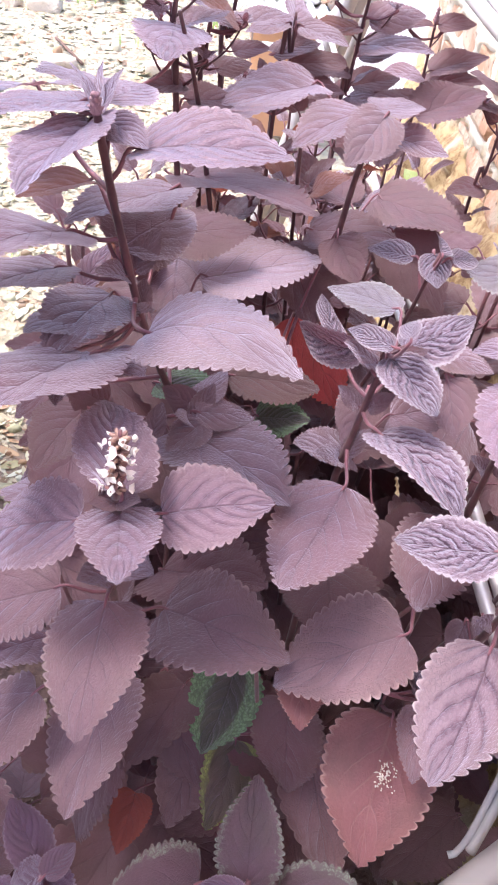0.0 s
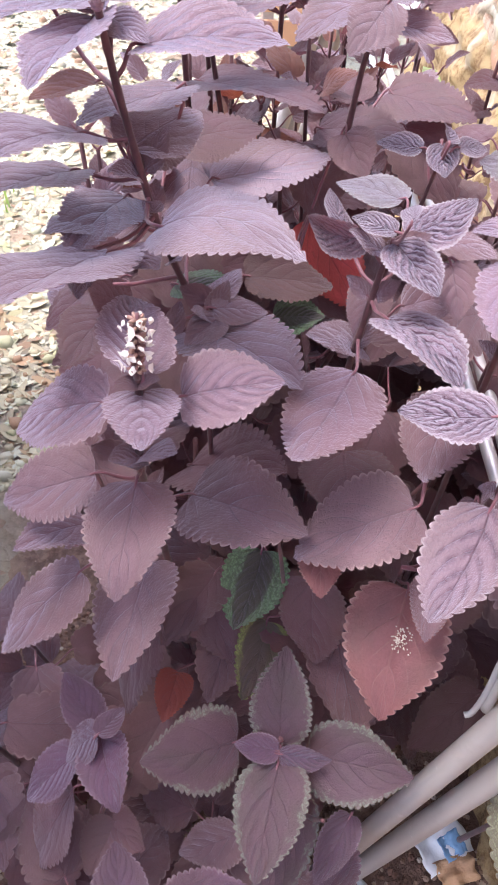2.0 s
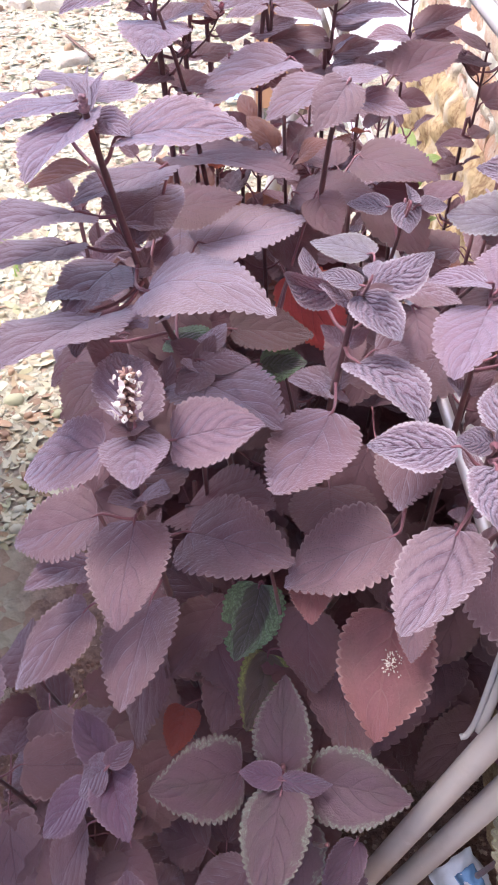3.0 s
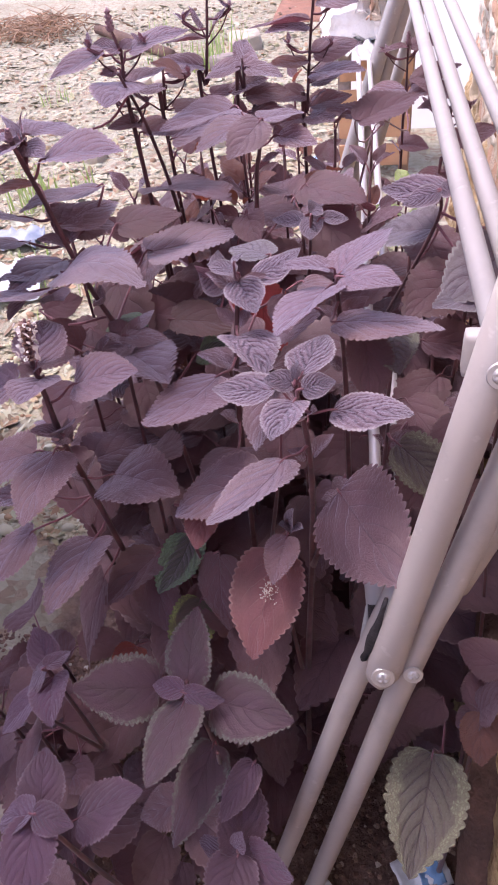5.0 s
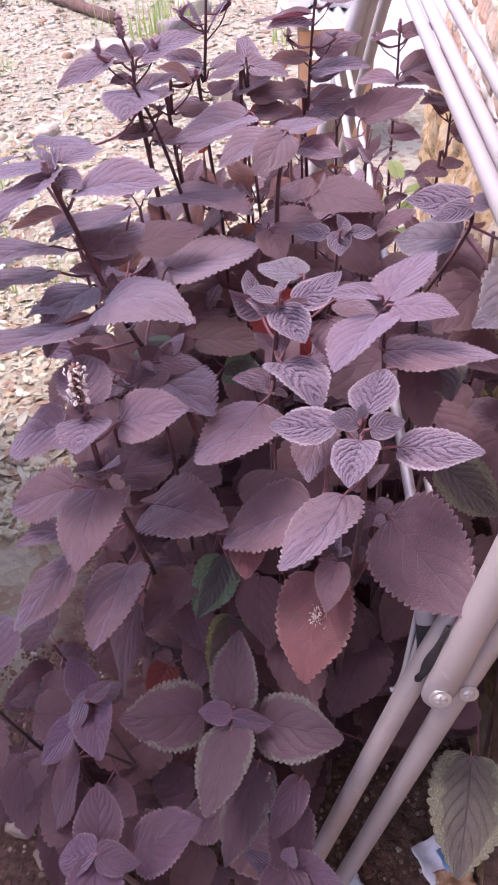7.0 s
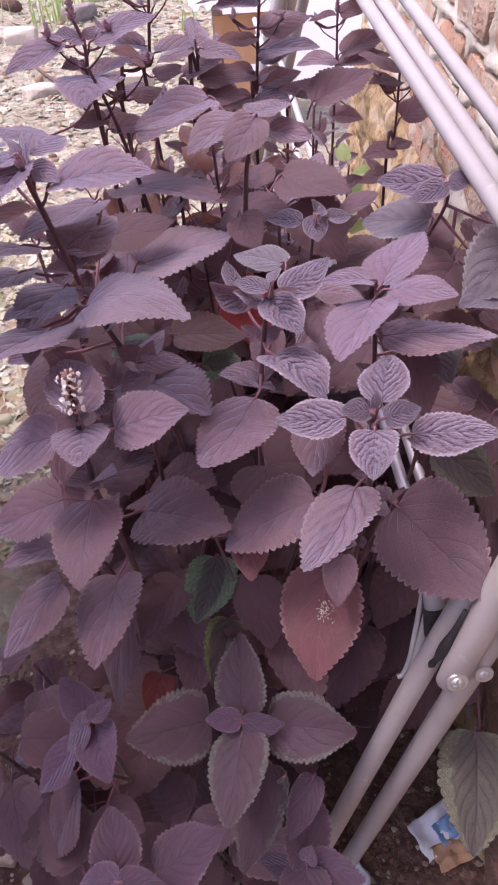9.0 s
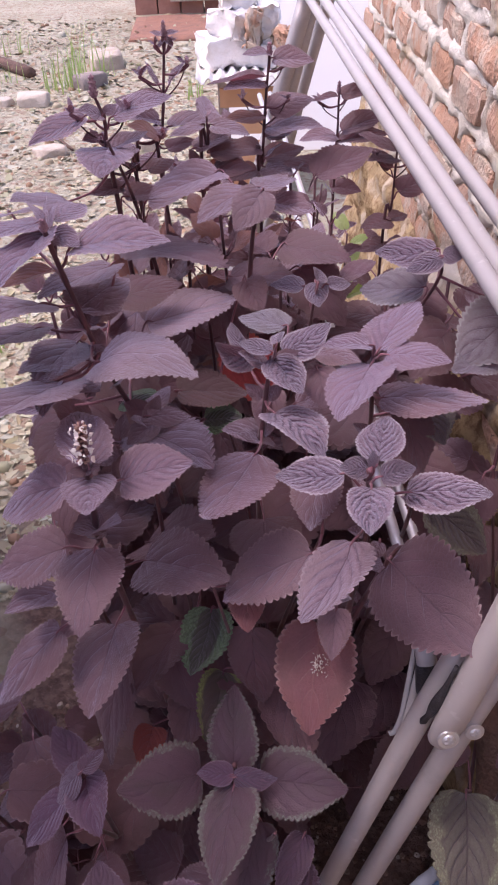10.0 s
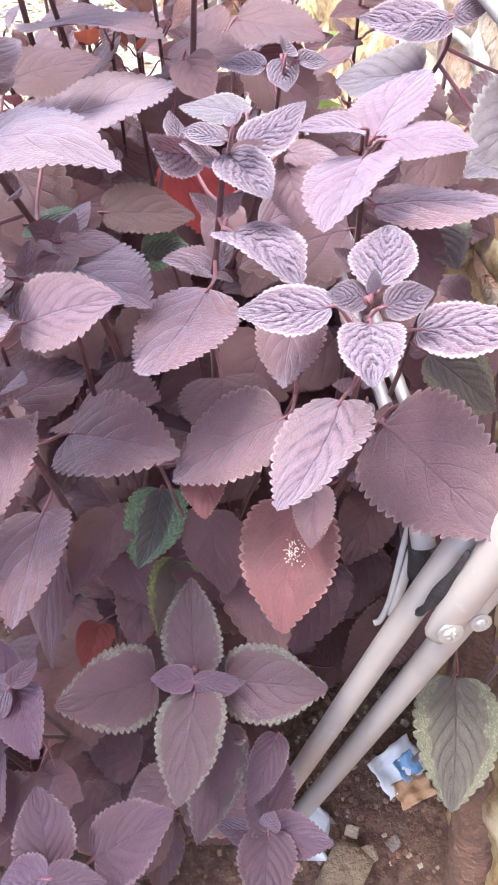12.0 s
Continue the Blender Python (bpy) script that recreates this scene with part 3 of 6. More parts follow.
SHAPES = {
    "plain": [leaf_mesh("leaf", 18, 108, 6, 0.004, a, f, 0.035, s, 0.12) for s, a, f in ((1, 0.035, 0.035), (2, 0.06, 0.02), (3, 0.02, 0.06), (4, 0.05, -0.02))],
    "pleat": [leaf_mesh("leaf", 15, 105, 8, 0.007, a, f, 0.03, s, 0.12, 0.38, 6) for s, a, f in ((11, 0.05, 0.02), (12, 0.03, 0.05), (13, 0.06, 0.0))],
    "fuzz": [leaf_mesh("leaf", 16, 96, 8, 0.012, a, f, 0.03, s, 0.06, 0.42, 9) for s, a, f in ((21, 0.07, 0.04), (22, 0.05, 0.08), (23, 0.09, -0.02))],
    "far": [leaf_mesh("leaf", 11, 66, 4, 0.006, a, f, 0.05, s, 0.11) for s, a, f in ((31, 0.08, 0.05), (32, 0.05, 0.09), (33, 0.11, 0.0), (34, 0.03, 0.04))],
}
SHAPE_OF = {"plain": "plain", "lime": "pleat", "dark": "plain", "olive": "plain", "red": "plain", "rust": "plain", "salmon": "plain", "skylit": "plain", "speck": "pleat", "green": "pleat", "rosette": "plain", "pleat": "pleat", "pink": "pleat", "veined": "pleat", "violet": "pleat", "ember": "plain", "fuzz": "fuzz", "grey": "pleat", "weed": "far"}
LEAF_LABEL = {"lime": "dark leaf with a yellow-green rim", "skylit": "broad purple leaf, paled to stand in for sky light", "red": "bright orange-red ageing leaf", "salmon": "salmon-brown ageing leaf", "green": "dark leaf with a broad green rim", "speck": "yellowing, grey-green mottled leaf", "fuzz": "young purple leaf with a silvery downy rim", "rosette": "purple leaf with a pale green toothed rim", "rust": "rusty brown leaf", "olive": "olive-brown leaf", "grey": "grey downy leaf", "pink": "pinkish purple leaf", "violet": "dark violet leaf", "ember": "red ageing leaf, darkened for the shadow it lies in", "veined": "lilac leaf with dark sunken veins", "weed": "light green leaf"}
shaped = {}
picker = random.Random(3)


def blade(shape, number, kind):
    """The shared mesh of one shape in one colour."""
    key = (shape, number, kind)
    if key not in shaped:
        mesh = SHAPES[shape][number].copy()
        mesh.materials.append(LEAF[kind])
        shaped[key] = mesh
    return shaped[key]


stems = {}
LIGHTWARD = Vector((0, -0.45, 1)).normalized()  # leaves turn their faces to the open side


def plant(name, label, lines, at, top_radius=0.0020, foot_radius=0.0042, group="purple-leaved plants"):
    """A plant of one or more stems, each a line of places from the ground up."""
    ob = thing(name, at, label, "plant", group)
    stems[ob.name] = []
    for n, line in enumerate(lines):
        points = curve_through(line, 6)
        count = len(points)
        radii = [foot_radius + (top_radius - foot_radius) * (k / (count - 1)) ** 0.8 for k in range(count)]
        if n:
            radii = [r * 0.75 for r in radii]
        # joints swell a little
        radii = [r * (1.14 if k % 4 == 0 else 1.0) for k, r in enumerate(radii)]
        part("stem" if n == 0 else "branch", tube(points, radii, 8), STEM, ob)
        stems[ob.name] += points
    return ob


BLADE = {"plain": (18, 126, 7, 0.004, 0.13, 0.35, 5), "pleat": (16, 112, 8, 0.007, 0.12, 0.37, 6), "fuzz": (17, 119, 8, 0.011, 0.10, 0.40, 8)}
bent = iter(range(60, 4000))


def bent_blade(kind, bend):
    """A blade of its own, arched or hollowed along its length."""
    teeth, rows, cols, pleat, depth, broad, ribs = BLADE[SHAPE_OF[kind]]
    seed = next(bent)
    fold = 0.05 * math.sin(seed * 2.1) + 0.02
    mesh = leaf_mesh("leaf", teeth + seed % 3 - 1, rows, cols, pleat, bend, fold, 0.03, seed, depth, broad, ribs)
    mesh.materials.append(LEAF[kind])
    return mesh


def leaf(owner, kind, base, tip, roll, width, shape=None, bend=None):
    """One leaf from its base to its tip, rolled about its length, and its stalk."""
    base, tip = Vector(base), Vector(tip)
    along = tip - base
    length = along.length
    along.normalize()
    up = LIGHTWARD - along * along.dot(LIGHTWARD)
    up.normalize()
    side = along.cross(up)
    a = radians(roll)
    side, up = side * math.cos(a) + up * math.sin(a), up * math.cos(a) - side * math.sin(a)
    shape = shape or SHAPE_OF[kind]
    mesh = blade(shape, picker.randrange(len(SHAPES[shape])), kind) if bend is None else bent_blade(kind, bend)
    ob = new("leaf", mesh)
    ob.parent = owner
    ob.matrix_parent_inverse = Matrix.Translation(-owner.location)
    turn = Matrix((side, along, up)).transposed().to_4x4()
    ob.matrix_basis = Matrix.Translation(base) @ turn @ Matrix.Diagonal((width, length, length, 1))
    if kind in LEAF_LABEL:
        ob["label"] = LEAF_LABEL[kind]
    # the stalk runs to the nearest place of the stems, a little lower down
    foot = min(stems[owner.name], key=lambda p: (p - base + Vector((0, 0, 0.012))).length)
    reach = (foot - base).length
    if reach > 0.004:
        sag = Vector((0, 0, -0.12 * reach))
        line = [foot, foot.lerp(base, 0.5) + sag - along * reach * 0.1, base - along * 0.004, base + along * length * 0.06 + up * length * 0.006]
        part("stalk", tube(curve_through(line, 3), [r * (0.75 if shape == "far" else 0.9) for r in (0.0018, 0.0017, 0.0016, 0.0015, 0.0014, 0.0013, 0.0012, 0.0011, 0.001, 0.0007)], 6, caps=False), STALK, owner)
    return ob


BUSH = "bushy purple coleus with toothed matt leaves growing in dark soil"
flower_plant = plant("coleus_plant", "purple coleus with a white flower spike and drooping toothed leaves", [[(0.0, 0.34, 0), (-0.02, 0.315, 0.35), (-0.042, 0.268, 0.68), (-0.044, 0.248, 0.76), (-0.036, 0.226, 0.845), (-0.0345, 0.221, 0.872)], [(-0.01, 0.33, 0.2), (0.0, 0.33, 0.55), (-0.005, 0.335, 0.78), (-0.002, 0.342, 0.82)], [(-0.012, 0.33, 0.25), (-0.06, 0.31, 0.5), (-0.09, 0.3, 0.69)]], (0, 0.34, 0))
tall_plant = plant("coleus_plant", "tall purple coleus with a thick dark red stem", [[(0.06, 0.40, 0), (0.045, 0.395, 0.4), (0.010, 0.380, 0.72), (-0.013, 0.372, 0.79), (-0.036, 0.360, 0.865), (-0.050, 0.348, 0.942), (-0.0535, 0.332, 0.985), (-0.055, 0.325, 1.006)], [(0.0, 0.377, 0.75), (-0.03, 0.33, 0.80), (-0.042, 0.32, 0.815)]], (0.06, 0.40, 0), 0.0019, 0.0034)
silver_plant = plant("coleus_plant", "purple coleus whose young leaves have silvery downy rims", [[(0.10, 0.36, 0), (0.10, 0.35, 0.4), (0.098, 0.345, 0.72), (0.104, 0.342, 0.82), (0.111, 0.343, 0.876)], [(0.10, 0.35, 0.4), (0.13, 0.30, 0.6), (0.15, 0.26, 0.74)], [(0.10, 0.36, 0.3), (0.09, 0.42, 0.6), (0.06, 0.45, 0.77)]], (0.10, 0.36, 0), 0.0019)
cluster_plant = plant("coleus_plant", "purple coleus topped by a tight cluster of dark-veined leaves", [[(0.16, 0.30, 0), (0.165, 0.27, 0.35), (0.178, 0.245, 0.65), (0.180, 0.222, 0.78), (0.172, 0.204, 0.866)], [(0.165, 0.27, 0.35), (0.150, 0.245, 0.55), (0.145, 0.235, 0.67)], [(0.16, 0.29, 0.2), (0.08, 0.27, 0.5), (0.05, 0.24, 0.7)], [(0.178, 0.245, 0.62), (0.21, 0.24, 0.73), (0.222, 0.23, 0.752)]], (0.16, 0.30, 0), 0.0019)
pink_plant = plant("coleus_plant", "coleus with a crown of pinkish purple leaves", [[(0.22, 0.38, 0), (0.215, 0.37, 0.4), (0.205, 0.345, 0.75), (0.196, 0.325, 0.884)], [(0.215, 0.37, 0.4), (0.24, 0.32, 0.65), (0.245, 0.30, 0.78)]], (0.22, 0.38, 0), 0.0019)
rosette_plant = plant("coleus_plant", "low purple coleus rosette with pale green leaf rims", [[(0.07, 0.22, 0), (0.066, 0.19, 0.3), (0.062, 0.152, 0.53), (0.0615, 0.149, 0.545)], [(0.068, 0.2, 0.25), (0.09, 0.12, 0.45), (0.097, 0.10, 0.515)]], (0.07, 0.22, 0))
low_plant = plant("coleus_plant", "low dark purple coleus rosette", [[(-0.08, 0.22, 0), (-0.085, 0.19, 0.3), (-0.084, 0.152, 0.545)], [(-0.085, 0.19, 0.3), (-0.10, 0.13, 0.5)]], (-0.08, 0.22, 0))
corner_plant = plant("coleus_plant", "low violet coleus rosette with pleated leaves", [[(-0.03, 0.1, 0), (-0.04, 0.05, 0.3), (-0.045, 0.016, 0.54)]], (-0.03, 0.1, 0))
small_plant = plant("coleus_plant", "small dark coleus seedling near the metal legs", [[(0.11, 0.09, 0), (0.112, 0.07, 0.25), (0.113, 0.059, 0.396)], [(0.112, 0.07, 0.2), (0.12, 0.10, 0.4), (0.125, 0.11, 0.46)]], (0.11, 0.09, 0))
wall_plant = plant("coleus_plant", "shaded coleus by the wall foot with one yellowing leaf", [[(0.35, 0.2, 0), (0.345, 0.17, 0.3), (0.336, 0.15, 0.548)], [(0.345, 0.17, 0.25), (0.315, 0.17, 0.42)], [(0.35, 0.2, 0.2), (0.36, 0.3, 0.5), (0.33, 0.34, 0.74)]], (0.35, 0.2, 0))
back_plant = plant("coleus_plant", BUSH, [[(0.06, 0.60, 0), (0.08, 0.58, 0.5), (0.10, 0.53, 0.86), (0.108, 0.53, 0.93)], [(0.08, 0.58, 0.45), (0.15, 0.50, 0.75), (0.165, 0.462, 0.886)], [(0.06, 0.6, 0.4), (0.0, 0.6, 0.8), (-0.02, 0.58, 0.93), (-0.035, 0.55, 1.0)], [(0.06, 0.6, 0.3), (0.2, 0.6, 0.6), (0.28, 0.48, 0.85), (0.287, 0.465, 0.907)], [(0.06, 0.62, 0.3), (0.18, 0.75, 0.7), (0.22, 0.86, 0.84)]], (0.06, 0.60, 0))

SPIRE = "slender purple coleus with paired leaves on a dark stem"

# taller plants behind
spire_a = plant("coleus_plant", SPIRE, [[(0.000, 0.660, 0.000), (-0.037, 0.585, 0.907), (-0.039, 0.585, 0.938), (-0.042, 0.585, 0.982), (-0.040, 0.585, 1.009), (-0.047, 0.585, 1.034)]], (0.000, 0.660, 0), 0.0015, 0.0032)
spire_b = plant("coleus_plant", SPIRE, [[(0.020, 0.700, 0.000), (-0.021, 0.655, 0.878), (-0.020, 0.655, 0.938), (-0.017, 0.655, 0.980)]], (0.020, 0.700, 0), 0.0015, 0.0032)
spire_c = plant("coleus_plant", SPIRE, [[(0.050, 0.860, 0.000), (-0.007, 0.810, 0.864), (-0.002, 0.810, 0.927), (0.005, 0.810, 0.982), (0.012, 0.810, 1.048)]], (0.050, 0.860, 0), 0.0015, 0.0032)
spire_d = plant("coleus_plant", SPIRE, [[(0.050, 0.760, 0.000), (0.049, 0.750, 0.875), (0.059, 0.750, 0.932), (0.059, 0.750, 0.968)]], (0.050, 0.760, 0), 0.0015, 0.0032)
spire_e = plant("coleus_plant", SPIRE, [[(0.160, 0.860, 0.000), (0.127, 0.830, 0.835), (0.131, 0.830, 0.883), (0.136, 0.830, 0.956), (0.142, 0.830, 1.019)]], (0.160, 0.860, 0), 0.0015, 0.0032)
spire_f = plant("coleus_plant", SPIRE, [[(0.280, 1.150, 0.000), (0.271, 1.080, 0.738), (0.273, 1.080, 0.844), (0.272, 1.080, 0.912)]], (0.280, 1.150, 0), 0.0015, 0.0032)
spire_g = plant("coleus_plant", SPIRE, [[(0.330, 0.860, 0.000), (0.319, 0.870, 0.732), (0.328, 0.870, 0.795), (0.328, 0.870, 0.890)]], (0.330, 0.860, 0), 0.0015, 0.0032)
# the flowering plant
leaf(flower_plant, "pleat", (-0.0327, 0.2243, 0.8657), (-0.0504, 0.2938, 0.8639), -17, 0.0416, bend=0.065)
leaf(flower_plant, "pleat", (-0.0335, 0.2270, 0.8505), (-0.0277, 0.1735, 0.8631), 3, 0.0398, bend=0.020)
leaf(flower_plant, "pleat", (-0.0520, 0.2173, 0.8519), (-0.1088, 0.2263, 0.8154), -11, 0.0480, bend=0.103)
leaf(flower_plant, "pleat", (-0.0136, 0.2389, 0.8358), (0.0436, 0.2387, 0.8501), 6, 0.0483, bend=0.071)
leaf(flower_plant, "plain", (-0.0082, 0.3422, 0.8016), (0.0575, 0.2661, 0.8191), 18, 0.0715, bend=0.053)
leaf(flower_plant, "plain", (-0.0431, 0.2254, 0.7727), (-0.0482, 0.1516, 0.7562), -10, 0.0551, bend=0.049)
leaf(flower_plant, "plain", (-0.0496, 0.2583, 0.6259), (-0.0638, 0.1590, 0.6264), -21, 0.0670, bend=0.039)
leaf(flower_plant, "plain", (-0.0746, 0.2477, 0.7522), (-0.1387, 0.2404, 0.7268), -10, 0.0538, bend=0.067)
leaf(flower_plant, "plain", (-0.086, 0.250, 0.692), (-0.128, 0.210, 0.714), -24, 0.040)
leaf(flower_plant, "plain", (-0.0906, 0.2214, 0.6715), (-0.1491, 0.1812, 0.6213), -23, 0.0503, bend=0.054)
leaf(flower_plant, "plain", (-0.039, 0.240, 0.783), (-0.016, 0.220, 0.808), 24, 0.025)
leaf(flower_plant, "plain", (-0.041, 0.240, 0.781), (-0.057, 0.220, 0.799), -10, 0.021)
leaf(flower_plant, "plain", (-0.001, 0.340, 0.821), (0.037, 0.347, 0.813), 10, 0.026)
leaf(flower_plant, "plain", (0.003, 0.335, 0.817), (-0.018, 0.307, 0.815), 2, 0.024)
leaf(flower_plant, "dark", (-0.003, 0.350, 0.817), (-0.025, 0.360, 0.823), 18, 0.019)
leaf(flower_plant, "plain", (0.000, 0.350, 0.820), (0.017, 0.380, 0.826), 22, 0.023)
leaf(flower_plant, "plain", (-0.0118, 0.2623, 0.7139), (0.0672, 0.2142, 0.7379), 8, 0.0675, bend=0.090)
leaf(flower_plant, "dark", (-0.019, 0.330, 0.665), (0.055, 0.270, 0.733), 22, 0.077)
leaf(flower_plant, "dark", (-0.0101, 0.3005, 0.5614), (0.0245, 0.2256, 0.5127), -23, 0.0645, bend=0.050)
leaf(flower_plant, "dark", (-0.048, 0.250, 0.573), (-0.074, 0.200, 0.460), -48, 0.083)
leaf(flower_plant, "dark", (-0.078, 0.360, 0.797), (-0.098, 0.300, 0.797), 4, 0.043)
leaf(flower_plant, "dark", (-0.034, 0.222, 0.862), (-0.046, 0.215, 0.867), -6, 0.010)
leaf(flower_plant, "dark", (-0.034, 0.222, 0.862), (-0.022, 0.215, 0.871), 12, 0.011)
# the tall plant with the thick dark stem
leaf(tall_plant, "skylit", (-0.0288, 0.3044, 0.9035), (0.0512, 0.2711, 0.9067), 15, 0.0596, bend=0.192)
leaf(tall_plant, "skylit", (-0.0069, 0.4596, 0.8480), (0.0861, 0.4974, 0.8544), 20, 0.0782, bend=-0.000)
leaf(tall_plant, "pleat", (-0.0391, 0.3413, 0.9835), (0.0366, 0.3193, 0.9942), 10, 0.0454, bend=0.061)
leaf(tall_plant, "pleat", (-0.061, 0.348, 0.993), (-0.075, 0.258, 0.993), -14, 0.038)
leaf(tall_plant, "pleat", (-0.063, 0.348, 1.001), (-0.115, 0.308, 0.997), -26, 0.036)
leaf(tall_plant, "pleat", (-0.056, 0.358, 0.998), (-0.036, 0.398, 0.995), 2, 0.029)
leaf(tall_plant, "pleat", (-0.055, 0.348, 0.994), (-0.032, 0.328, 0.989), 2, 0.021)
leaf(tall_plant, "pleat", (-0.057, 0.348, 0.996), (-0.086, 0.358, 1.000), -24, 0.021)
leaf(tall_plant, "pleat", (-0.057, 0.348, 0.996), (-0.045, 0.344, 1.018), 12, 0.014)
leaf(tall_plant, "pleat", (-0.057, 0.348, 0.996), (-0.071, 0.352, 1.016), -44, 0.016)
leaf(tall_plant, "pleat", (-0.057, 0.348, 0.996), (-0.057, 0.362, 1.016), 60, 0.015)
leaf(tall_plant, "plain", (-0.102, 0.408, 0.986), (-0.104, 0.348, 1.001), -6, 0.044)
leaf(tall_plant, "plain", (-0.024, 0.410, 0.936), (-0.079, 0.350, 0.936), -24, 0.052)
leaf(tall_plant, "plain", (-0.075, 0.345, 0.935), (-0.109, 0.270, 0.954), -10, 0.051)
leaf(tall_plant, "plain", (-0.084, 0.350, 0.910), (-0.115, 0.280, 0.931), -10, 0.041)
leaf(tall_plant, "rust", (-0.067, 0.370, 0.953), (-0.097, 0.330, 0.958), -16, 0.029)
leaf(tall_plant, "plain", (-0.062, 0.310, 0.881), (-0.100, 0.210, 0.914), -18, 0.067)
leaf(tall_plant, "plain", (-0.070, 0.310, 0.880), (-0.072, 0.270, 0.877), -24, 0.026)
leaf(tall_plant, "plain", (-0.054, 0.320, 0.875), (-0.029, 0.290, 0.885), 10, 0.027)
leaf(tall_plant, "plain", (-0.061, 0.360, 0.876), (-0.096, 0.310, 0.892), -20, 0.043)
leaf(tall_plant, "green", (-0.030, 0.380, 0.810), (0.015, 0.360, 0.819), 14, 0.033)
leaf(tall_plant, "plain", (-0.050, 0.360, 0.921), (-0.013, 0.420, 0.918), 2, 0.048)
leaf(tall_plant, "plain", (-0.057, 0.370, 0.920), (-0.021, 0.420, 0.897), -12, 0.046)
leaf(tall_plant, "dark", (-0.033, 0.460, 0.878), (0.031, 0.480, 0.881), 2, 0.046)
leaf(tall_plant, "plain", (-0.058, 0.370, 0.883), (-0.082, 0.300, 0.884), -4, 0.050)
leaf(tall_plant, "dark", (-0.024, 0.420, 0.790), (0.030, 0.440, 0.793), -24, 0.044)
leaf(tall_plant, "dark", (-0.026, 0.400, 0.768), (0.018, 0.400, 0.783), -6, 0.032)
leaf(tall_plant, "green", (0.045, 0.420, 0.752), (0.085, 0.400, 0.770), -10, 0.035)
leaf(tall_plant, "dark", (-0.109, 0.400, 0.814), (-0.072, 0.420, 0.817), -30, 0.033)
leaf(tall_plant, "dark", (-0.066, 0.380, 0.786), (-0.091, 0.360, 0.823), 18, 0.036)
# the plant with the young silver-edged leaves
leaf(silver_plant, "fuzz", (0.1219, 0.3526, 0.8760), (0.1638, 0.3624, 0.8966), 20, 0.0409, bend=-0.060)
leaf(silver_plant, "fuzz", (0.1118, 0.3358, 0.8792), (0.1328, 0.2931, 0.8719), 2, 0.0340, bend=0.030)
leaf(silver_plant, "fuzz", (0.0964, 0.3491, 0.8727), (0.0618, 0.3931, 0.8605), 83, 0.0306, bend=0.106)
leaf(silver_plant, "fuzz", (0.0881, 0.3827, 0.8563), (0.0777, 0.4198, 0.8686), -32, 0.0237, bend=-0.009)
leaf(silver_plant, "fuzz", (0.1102, 0.3336, 0.8882), (0.0834, 0.3452, 0.8903), -7, 0.0188, bend=0.038)
leaf(silver_plant, "fuzz", (0.114, 0.320, 0.904), (0.119, 0.340, 0.903), 32, 0.013)
leaf(silver_plant, "fuzz", (0.1114, 0.3149, 0.8373), (0.1452, 0.2438, 0.8426), 18, 0.0496, bend=0.107)
leaf(silver_plant, "plain", (0.0939, 0.2973, 0.8069), (0.0491, 0.2090, 0.8185), -13, 0.0587, bend=-0.033)
leaf(silver_plant, "plain", (0.110, 0.360, 0.774), (0.064, 0.340, 0.801), -18, 0.039)
leaf(silver_plant, "plain", (0.115, 0.380, 0.819), (0.099, 0.350, 0.795), 2, 0.032)
leaf(silver_plant, "plain", (0.137, 0.380, 0.798), (0.181, 0.350, 0.838), -2, 0.045)
leaf(silver_plant, "plain", (0.160, 0.400, 0.844), (0.198, 0.380, 0.843), 8, 0.028)
leaf(silver_plant, "plain", (0.1373, 0.2337, 0.7457), (0.0593, 0.2122, 0.7132), -20, 0.0655, bend=0.082)
leaf(silver_plant, "dark", (0.101, 0.310, 0.712), (0.098, 0.240, 0.715), -8, 0.067)
leaf(silver_plant, "plain", (0.1485, 0.2627, 0.8196), (0.1346, 0.2275, 0.7798), -38, 0.0531, bend=0.078)
leaf(silver_plant, "red", (0.0790, 0.5400, 0.7720), (0.1330, 0.5140, 0.6900), -14, 0.0640, bend=0.060)
leaf(silver_plant, "olive", (0.0209, 0.4171, 0.7938), (0.0922, 0.4260, 0.7803), 6, 0.0489, bend=0.050)
leaf(silver_plant, "grey", (0.128, 0.408, 0.868), (0.085, 0.445, 0.860), -18, 0.040)
leaf(silver_plant, "dark", (0.094, 0.500, 0.871), (0.110, 0.460, 0.855), -18, 0.036)
# the plant with the four-leaved cluster
leaf(cluster_plant, "fuzz", (0.1777, 0.2040, 0.8740), (0.1930, 0.2483, 0.8796), 16, 0.0350, bend=0.032)
leaf(cluster_plant, "fuzz", (0.1724, 0.2061, 0.8651), (0.1500, 0.2047, 0.8692), 17, 0.0170, bend=0.052)
leaf(cluster_plant, "fuzz", (0.1788, 0.1938, 0.8682), (0.2025, 0.1927, 0.8762), -21, 0.0189, bend=0.047)
leaf(cluster_plant, "fuzz", (0.1726, 0.1933, 0.8579), (0.1621, 0.1426, 0.8627), -15, 0.0329, bend=0.046)
leaf(cluster_plant, "fuzz", (0.2006, 0.1970, 0.8481), (0.2560, 0.1788, 0.8598), 16, 0.0382, bend=0.043)
leaf(cluster_plant, "fuzz", (0.1564, 0.2160, 0.8519), (0.1053, 0.2255, 0.8449), -22, 0.0401, bend=-0.023)
leaf(cluster_plant, "fuzz", (0.173, 0.200, 0.872), (0.174, 0.205, 0.884), -2, 0.008)
leaf(cluster_plant, "veined", (0.1627, 0.1923, 0.8025), (0.1159, 0.1205, 0.8023), -36, 0.0522, bend=-0.052)
